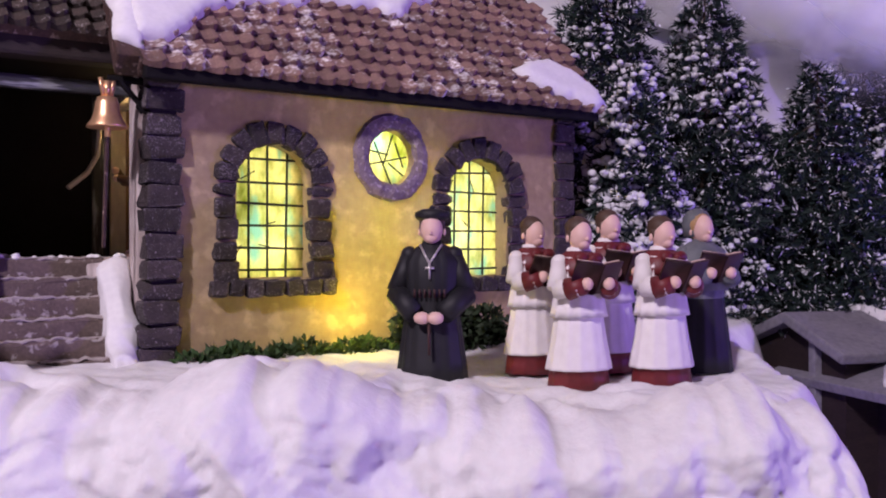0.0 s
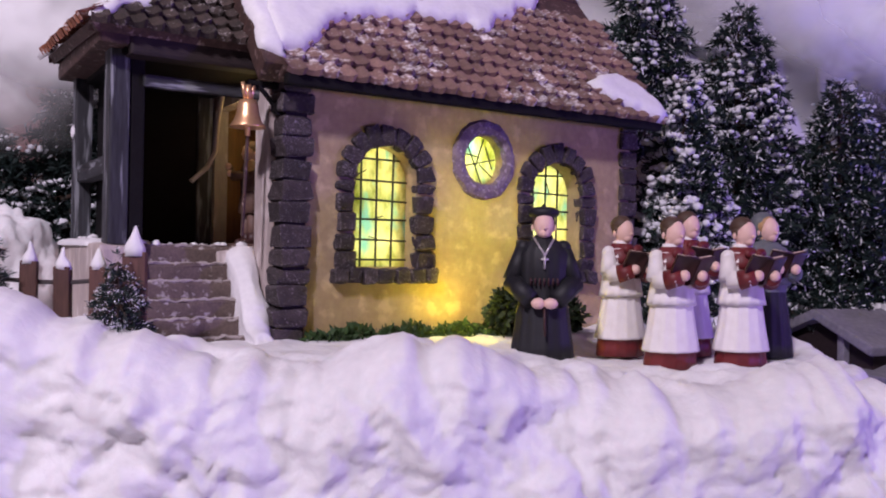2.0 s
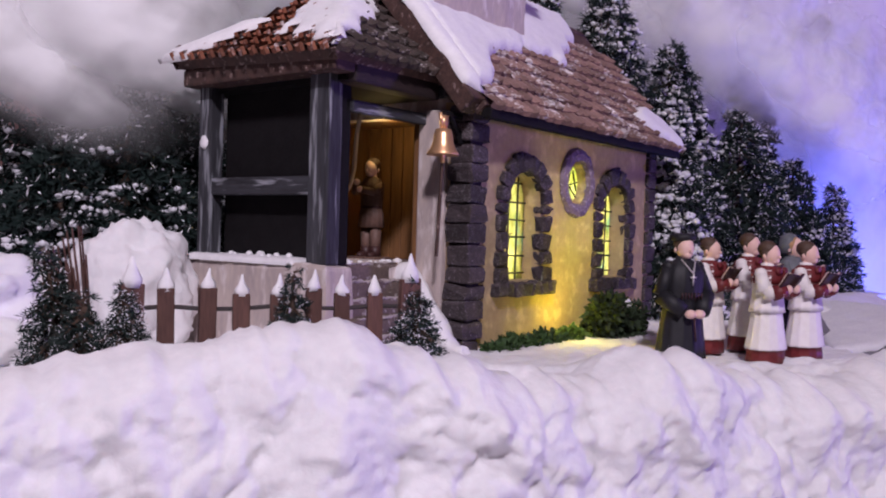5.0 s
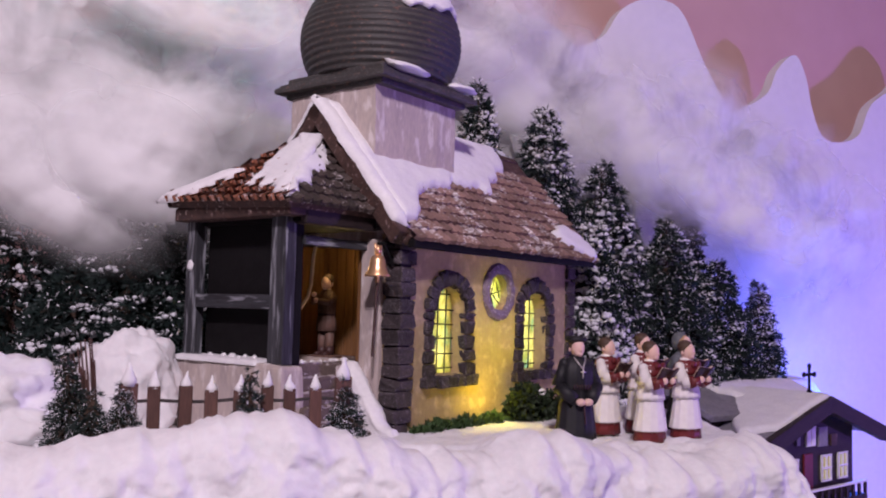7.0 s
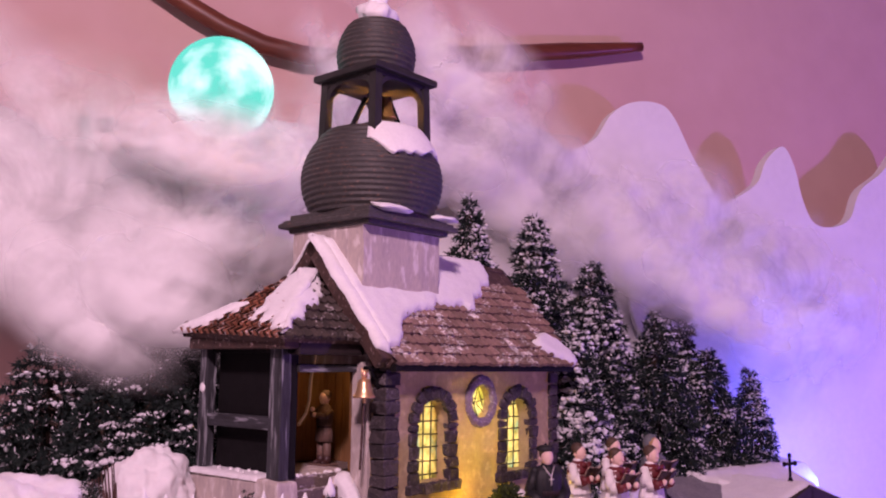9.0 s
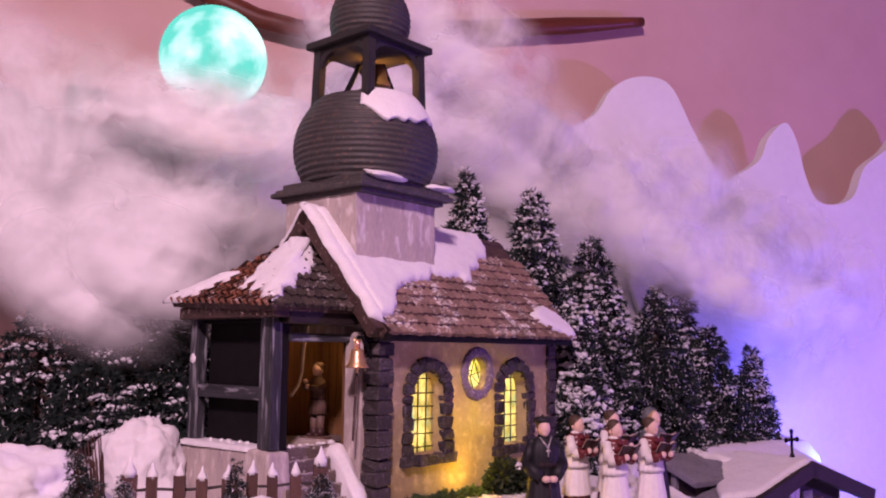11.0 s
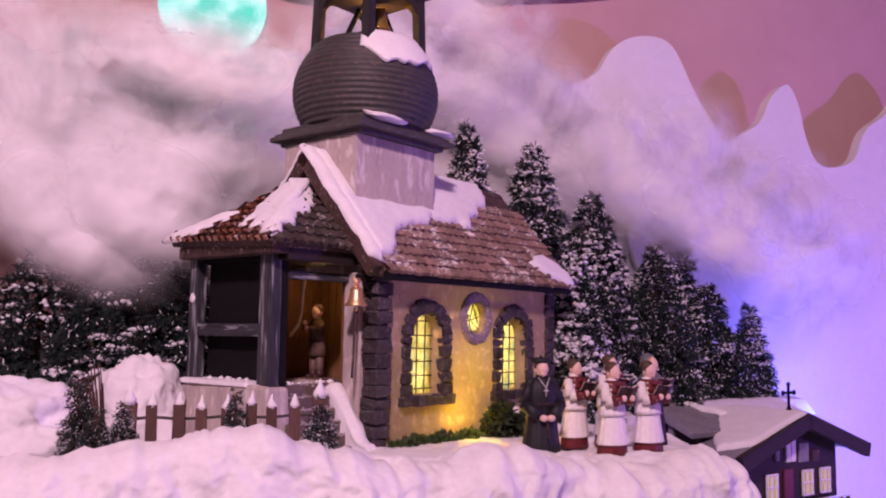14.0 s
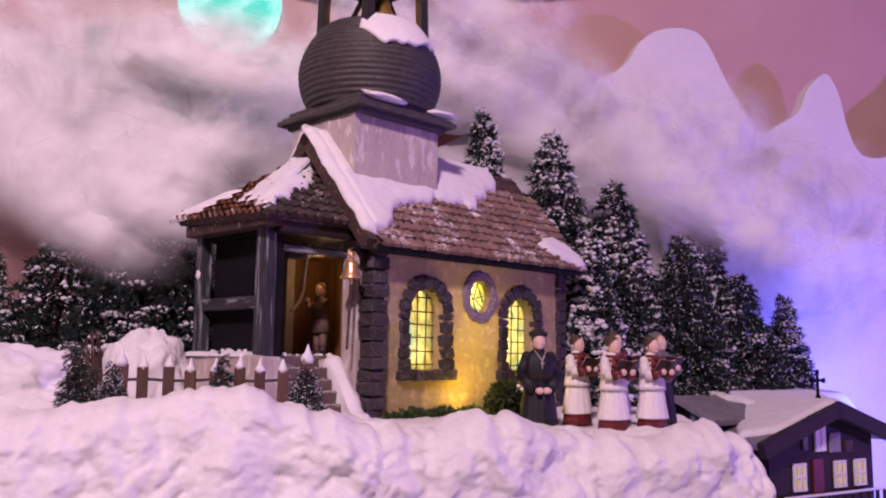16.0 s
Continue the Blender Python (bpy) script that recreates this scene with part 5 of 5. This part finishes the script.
        for sx in (-1, 1):
            tube(bm, (sx * 0.0074, 0, 0.0425), (sx * 0.0114, -0.0012, 0.0300), 0.0026, 0.0036, 12, 0)
            ball(bm, (sx * 0.0074, 0, 0.0422), 0.0029, 0, 12)
            tube(bm, (sx * 0.0114, -0.0010, 0.0297), (sx * 0.0046, -0.0088, 0.0232), 0.0040, 0.0034, 10, 0)
            ball(bm, (sx * 0.0022, -0.0104, 0.0222), 0.0023, 3, 10, (1.2, 1, 0.9))
        tube(bm, (0, -0.0100, 0.0212), (0.0003, -0.0112, 0.0105), 0.0005, seg=5, mi=5)
    else:
        for sx in (-1, 1):
            tube(bm, (sx * 0.0066, 0, 0.0410), (sx * 0.0072, -0.0065, 0.0365), 0.0024, 0.0022, 8, 10)
            tube(bm, (sx * 0.0072, -0.0065, 0.0365), (sx * 0.0018, -0.0120, 0.0400 - 0.002 * sx), 0.0022, 0.0019, 8, 10)
            ball(bm, (sx * 0.0012, -0.0128, 0.0402 - 0.002 * sx), 0.0019, 3, 8)
            tube(bm, (sx * 0.0034, 0, 0.0), (sx * 0.0032, 0, 0.018), 0.0030, 0.0036, 10, 10)
            tube(bm, (sx * 0.0034, 0, -0.0005), (sx * 0.0034, 0, 0.006), 0.0034, 0.0033, 10, 5)
            ball(bm, (sx * 0.0036, -0.0030, 0.0008), 0.0030, 5, 8, (0.9, 1.6, 0.7))
        box(bm, -0.010, 0.010, -0.009, 0.006, -0.002, 0.0, 10, 0.0006)
    bmesh.ops.scale(bm, vec=(s, s, s), verts=bm.verts[:])
    ob = mesh_ob("figurine", bm, FIG, True)
    ob.matrix_basis = pose(x, y, z, 0, 0, turn)
    return tagged(ob, label, "figurine", "church figurines")


figurine(-0.0035, 0.272, 0.0275, 0.0530, -5, "priest", "painted priest figurine in a black robe and cap")
figurine(0.0310, 0.297, 0.0275, 0.0520, 30, "boy", "choir figurine in shaded white and wine-red robe with open book")
figurine(0.0430, 0.272, 0.0255, 0.0530, 22, "boy", "choir figurine in white and wine-red robe with open book")
figurine(0.0580, 0.301, 0.0275, 0.0545, 20, "boy", "choir figurine in white and wine-red robe behind the others")
figurine(0.0705, 0.277, 0.0255, 0.0535, 24, "boy", "choir figurine with large red bow and open book")
figurine(0.0925, 0.308, 0.0265, 0.0550, 18, "woman", "singing woman figurine in a grey shawl and long dark dress")
ringer = figurine(*church_point(0.0085, 0.0610, PF + 0.0015), 0.0430, -55, "ringer", "small brown bell-ringer figurine on the porch floor")
rope = bmesh.new()
pts = [church_point(-0.006, 0.055, 0.134), church_point(-0.008, 0.056, 0.120), church_point(-0.009, 0.056, 0.106), church_point(-0.013, 0.054, 0.099), church_point(-0.020, 0.052, 0.093)]
for p, q in zip(pts, pts[1:]):
    tube(rope, p, q, 0.0010, seg=8)
tagged(mesh_ob("bell_rope", rope, M_ROPE), "pale bell rope hanging from the porch ceiling", "rope")

# crumbs of snow on the porch edge and a dab on its post
crng = random.Random(21)
for k in range(16):
    u = crng.uniform(-0.050, -0.004)
    s = crng.uniform(0.0009, 0.0021)
    ob = lump("snow_crumb", (u, 0.0285 + crng.uniform(0.0, 0.006), PF + s * 0.3), (s, s, s * 0.8), M_SNOWCAP, church, 0.3, 2, 2.0, k)
    ob.matrix_basis = DOWN
for k in range(9):
    s = crng.uniform(0.0008, 0.0018)
    ob = lump("snow_crumb", (PU + crng.uniform(-0.001, 0.006), crng.uniform(PV0 + 0.012, PV1 - 0.01), PF + 0.0022 + s * 0.3), (s, s, s * 0.8), M_SNOWCAP, church, 0.3, 2, 2.0, k + 30)
    ob.matrix_basis = DOWN
ob = lump("snow_dab", (PU - 0.0002, 0.0946, 0.114), (0.0010, 0.0024, 0.0028), M_SNOWCAP, church, 0.25, 3, 1.8, 4.4)
ob.matrix_basis = DOWN

# ---------------------------------------------------------------- chalet below the bank


def chalet():
    h = thing("chalet", pose(0.272, 0.385, -0.125, 0, 0, 16), "dark timber chalet with snowy roof and lit windows", "model house")
    hw, dp, ev, rg = 0.074, 0.070, 0.133, 0.1605
    body = part("house_wall", panel([(-hw + 0.012, 0), (hw - 0.012, 0), (hw - 0.012, ev + 0.002), (0, rg - 0.008), (-hw + 0.012, ev + 0.002)], [], dp), M_HOUSE, h, "dark brown timber walls")
    sl = math.hypot(hw + 0.012, rg - ev)
    an = math.degrees(math.atan2(rg - ev, hw + 0.012))
    for s in (-1, 1):
        m = pose(s * (hw + 0.012), -0.014, ev, 0, 0, 0) @ pose(0, 0, 0, 0, 0, 0 if s < 0 else 180) @ pose(0, 0, 0, 0, -an, 0)
        y0, y1 = (0, dp + 0.026) if s < 0 else (-dp - 0.026, 0)
        roof = part("roof_slope", box(bmesh.new(), 0, sl, y0, y1, -0.005, 0, bevel=0.0008), M_GREYROOF, h, "grey slate roof slope", at=m)
        a, b = (y0, y1)
        front = [(0.006, a + 0.025 if s < 0 else b - 0.025), (0.024, a + 0.002 if s < 0 else b - 0.002), (sl, a if s < 0 else b), (sl, b if s < 0 else a), (0.05, b if s < 0 else a), (0.035, (a + b) / 2), (0.02, (a * 0.6 + b * 0.4) if s < 0 else (b * 0.6 + a * 0.4))]
        snow_patch("snow_patch", front if s < 0 else front[::-1], 0.004, roof, pose(0, 0, 0.0005), "patchy snow")
        bm = box(bmesh.new(), -0.002, sl + 0.001, -0.003, 0.003, -0.010, 0.0015, bevel=0.0006)
        part("barge_board", bm, M_HOUSE, h, at=m)
    for cx, cz, w, hh, mt in ((-0.0075, 0.1330, 0.0058, 0.0195, M_SNOWCAP), (-0.0005, 0.1330, 0.0058, 0.0195, M_SNOWCAP), (0.0135, 0.1295, 0.013, 0.015, M_GREYROOF), (0.030, 0.126, 0.009, 0.009, M_BEAM), (-0.022, 0.131, 0.005, 0.012, M_GREYROOF)):
        part("shutter", box(bmesh.new(), cx - w / 2, cx + w / 2, -0.002, 0.0, cz - hh / 2, cz + hh / 2, bevel=0.0006), mt, h)
    for cx in (0.018, 0.043, -0.030):
        win = part("window", box(bmesh.new(), cx - 0.006, cx + 0.006, -0.001, 0.0, 0.097, 0.114), M_LIT, h, "small lit window")
        fr = bmesh.new()
        for x in (-0.0065, 0, 0.0065):
            box(fr, cx + x - 0.0007, cx + x + 0.0007, -0.0024, -0.0008, 0.096, 0.115)
        for z in (0.096, 0.1055, 0.115):
            box(fr, cx - 0.0072, cx + 0.0072, -0.0026, -0.0010, z - 0.0007, z + 0.0007)
        part("window_frame", fr, M_SNOWCAP, win)
    part("house_door", box(bmesh.new(), -0.014, -0.002, -0.002, 0.0, 0.085, 0.118, bevel=0.0006), M_RED, h, "dull red door")
    # cross wing behind, its ridge along the valley
    wy, wz, wx, hd, drop = 0.068, 0.1640, -0.088, 0.042, 0.0165
    part("wing_wall", panel([(-hd + 0.008, 0), (hd - 0.008, 0), (hd - 0.008, wz - drop), (0, wz - 0.007), (-hd + 0.008, wz - drop)], [], 0.10), M_HOUSE, h, "dark timber side wing", at=pose(wx + 0.008, wy, 0, 0, 0, -90))
    wl, wa = math.hypot(hd, drop), math.degrees(math.atan2(drop, hd))
    for s in (-1, 1):
        m = pose(wx if s < 0 else wx + 0.17, wy + s * hd, wz - drop, 0, 0, 0 if s < 0 else 180) @ pose(0, 0, 0, wa, 0, 0)
        roof = part("wing_roof", box(bmesh.new(), 0, 0.17, 0, wl, -0.0055, 0, bevel=0.0012), M_GREYROOF, h, "grey roof of the side wing", at=m)
        loop = [(0.046, wl), (0.048, wl * 0.72), (0.060, wl * 0.60), (0.072, wl * 0.28), (0.090, wl * 0.16), (0.169, wl * 0.1), (0.169, wl)] if s < 0 else [(0.0, 0.004), (0.12, 0.004), (0.124, wl), (0.0, wl)]
        snow_patch("snow_patch", loop, 0.004, roof, pose(0, 0, 0.0005), "patchy snow")
    part("wing_post", box(bmesh.new(), wx + 0.004, wx + 0.0085, wy - 0.018, wy - 0.0135, wz - 0.05, wz - 0.012, bevel=0.0006), M_GREYROOF, h)
    bal = part("balcony", box(bmesh.new(), -0.058, 0.058, -0.014, 0.0, 0.080, 0.084, bevel=0.0006), M_HOUSE, h)
    for k in range(13):
        part("baluster", box(bmesh.new(), -0.058 + k * 0.0095, -0.055 + k * 0.0095, -0.013, -0.0115, 0.084, 0.093), M_HOUSE, bal)
    part("balcony_rail", box(bmesh.new(), -0.060, 0.060, -0.0138, -0.0105, 0.093, 0.0945, bevel=0.0004), M_SNOWCAP, bal)
    bm = bmesh.new()
    z = rg
    tube(bm, (0, 0.002, z - 0.002), (0, 0.002, z + 0.023), 0.0011, seg=8)
    tube(bm, (-0.0075, 0.002, z + 0.0165), (0.0075, 0.002, z + 0.0165), 0.0012, seg=8)
    for p in ((0, 0.023), (-0.0075, 0.0165), (0.0075, 0.0165)):
        ball(bm, (p[0], 0.002, z + p[1]), 0.0020, 0, 8, (1.1, 0.6, 1.1))
    tube(bm, (-0.005, 0.002, z), (0, 0.002, z + 0.006), 0.0009, seg=6)
    tube(bm, (0.005, 0.002, z), (0, 0.002, z + 0.006), 0.0009, seg=6)
    part("roof_cross", bm, M_DARK, h, "black iron cross with trefoil ends")


chalet()

# ---------------------------------------------------------------- moon lamp and wooden bow
bm = bmesh.new()
bmesh.ops.create_uvsphere(bm, u_segments=48, v_segments=24, radius=0.0385)
moon = tagged(mesh_ob("moon_lamp", bm, M_MOON, True), "glowing turquoise moon globe lamp", "lamp")
moon.location = (-0.1835, 0.450, 0.3320)
bm = bmesh.new()
tube(bm, (0, 0.0, 0), (0, 0.20, 0.0), 0.003, seg=8)
part("wall_arm", bm, M_DARK, moon)


def bow():
    pts = [(-0.36, 0.575), (-0.30, 0.528), (-0.2485, 0.491), (-0.202, 0.464), (-0.1705, 0.449), (-0.133, 0.436), (-0.0945, 0.4305), (-0.061, 0.4315), (0.033, 0.4464), (0.134, 0.4625), (0.223, 0.478), (0.296, 0.492)]
    bm = bmesh.new()
    rings_ = []
    fine = []
    for (a, b), (c, d) in zip(pts, pts[1:]):
        for k in range(4):
            fine.append((a + (c - a) * k / 4, b + (d - b) * k / 4))
    fine.append(pts[-1])
    for i, (x, z) in enumerate(fine):
        r = 0.0098 if i < len(fine) - 6 else 0.0098 - 0.0009 * (i - len(fine) + 6)
        p, q = fine[max(0, i - 1)], fine[min(len(fine) - 1, i + 1)]
        t = Vector((q[0] - p[0], 0, q[1] - p[1])).normalized()
        nrm = Vector((-t.z, 0, t.x))
        rings_.append([bm.verts.new(Vector((x, 0.628, z + 0.002)) + nrm * r * math.cos(a) + Vector((0, 1, 0)) * r * 0.8 * math.sin(a)) for a in [2 * math.pi * j / 12 for j in range(12)]])
    for u, v in zip(rings_, rings_[1:]):
        for j in range(12):
            bm.faces.new((u[j], u[(j + 1) % 12], v[(j + 1) % 12], v[j]))
    bm.faces.new(rings_[0][::-1])
    bm.faces.new(rings_[-1])
    bmesh.ops.recalc_face_normals(bm, faces=bm.faces[:])
    ob = mesh_ob("wooden_bow", bm, M_BRANCH, True)
    part("wall_bracket", tube(bmesh.new(), (-0.34, 0.612, 0.56), (-0.34, 0.65, 0.56), 0.004, seg=8), M_DARK, ob)
    return tagged(ob, "curved polished reddish-brown wooden bow on the wall", "wooden bow")


bow()

# ---------------------------------------------------------------- cotton-wool clouds


def veil(parent, centre, size, turn, seed, material, relief=0.011, n=44):
    """A draped, lumpy layer of batting."""
    bm = bmesh.new()
    uvl = bm.loops.layers.uv.new("UVMap")
    grid = []
    for j in range(n + 1):
        row = []
        for i in range(n + 1):
            a, b = i / n - 0.5, j / n - 0.5
            p = Vector((a * size[0], 0, b * size[1]))
            d = noise.fractal(Vector((a * size[0] * 16 + seed, b * size[1] * 16, seed * 0.37)), 0.85, 2.1, 5)
            p.y = -relief * d + 0.25 * (a * a + b * b) * min(size)
            row.append((bm.verts.new(p), (i / n, j / n)))
        grid.append(row)
    for j in range(n):
        for i in range(n):
            q = [grid[j][i], grid[j][i + 1], grid[j + 1][i + 1], grid[j + 1][i]]
            f = bm.faces.new([v for v, _ in q])
            for lp, (_, uv) in zip(f.loops, q):
                lp[uvl].uv = uv
    return part("cotton_layer", bm, material, parent, "", True, pose(*centre, 0, turn[1], turn[0]))


def cloud(name, label, cores, veils, seed):
    c = thing(name, pose(*cores[0][0]), label, "cotton cloud")
    o = Vector(cores[0][0])
    for k, (p, r) in enumerate(cores):
        ob = lump("cotton_body", Vector(p) - o, r, M_WOOL, c, 0.12, 5, 1.0, seed + k * 3.1)
        ob.parent = c
    for k, (p, s, t, m) in enumerate(veils):
        veil(c, Vector(p) - o, s, t, seed * 2.3 + k * 5.7, m)
    return c


D, S, T = M_WOOLD, M_WOOLS, M_WOOLT
cloud("cotton_cloud", "drifting white cotton-wool cloud over the firs",
      [((-0.345, 0.53, 0.265), (0.060, 0.03, 0.060)), ((-0.245, 0.575, 0.265), (0.060, 0.020, 0.045)), ((-0.12, 0.57, 0.285), (0.075, 0.025, 0.060))],
      [((-0.295, 0.455, 0.262), (0.24, 0.23), (10, 15), S), ((-0.225, 0.440, 0.205), (0.22, 0.15), (-5, 40), S), ((-0.175, 0.445, 0.283), (0.26, 0.13), (0, -10), S),
       ((-0.255, 0.372, 0.163), (0.15, 0.10), (0, 35), S), ((-0.20, 0.395, 0.300), (0.13, 0.055), (0, 5), T), ((-0.222, 0.37, 0.176), (0.13, 0.10), (0, 20), D), ((-0.192, 0.397, 0.278), (0.17, 0.080), (0, 4), D), ((-0.262, 0.376, 0.180), (0.135, 0.12), (0, 20), D), ((-0.300, 0.415, 0.222), (0.21, 0.17), (5, 15), S), ((-0.205, 0.415, 0.235), (0.17, 0.12), (0, 0), S), ((-0.38, 0.47, 0.30), (0.22, 0.24), (12, 0), S), ((-0.13, 0.47, 0.25), (0.19, 0.17), (0, 0), S), ((-0.415, 0.465, 0.355), (0.24, 0.20), (10, 25), S)], 1.0)
cloud("cotton_cloud", "long white cotton-wool cloud before the mountains",
      [((0.00, 0.575, 0.335), (0.090, 0.016, 0.060)), ((0.11, 0.575, 0.315), (0.090, 0.014, 0.055)), ((0.20, 0.578, 0.265), (0.09, 0.012, 0.06)), ((0.36, 0.58, 0.20), (0.12, 0.010, 0.09))],
      [((0.00, 0.510, 0.350), (0.27, 0.17), (0, 20), S), ((0.12, 0.530, 0.300), (0.30, 0.17), (0, 27), S), ((0.235, 0.500, 0.240), (0.28, 0.16), (0, 28), S), ((0.30, 0.545, 0.26), (0.34, 0.22), (0, 20), S),
       ((0.43, 0.545, 0.20), (0.32, 0.24), (0, 10), S), ((0.275, 0.462, 0.195), (0.26, 0.10), (0, 24), S), ((-0.06, 0.485, 0.385), (0.17, 0.13), (0, 20), T), ((0.045, 0.505, 0.395), (0.25, 0.13), (0, 32), S)], 2.0)

# ---------------------------------------------------------------- tiles of the nave
nave_tiles()
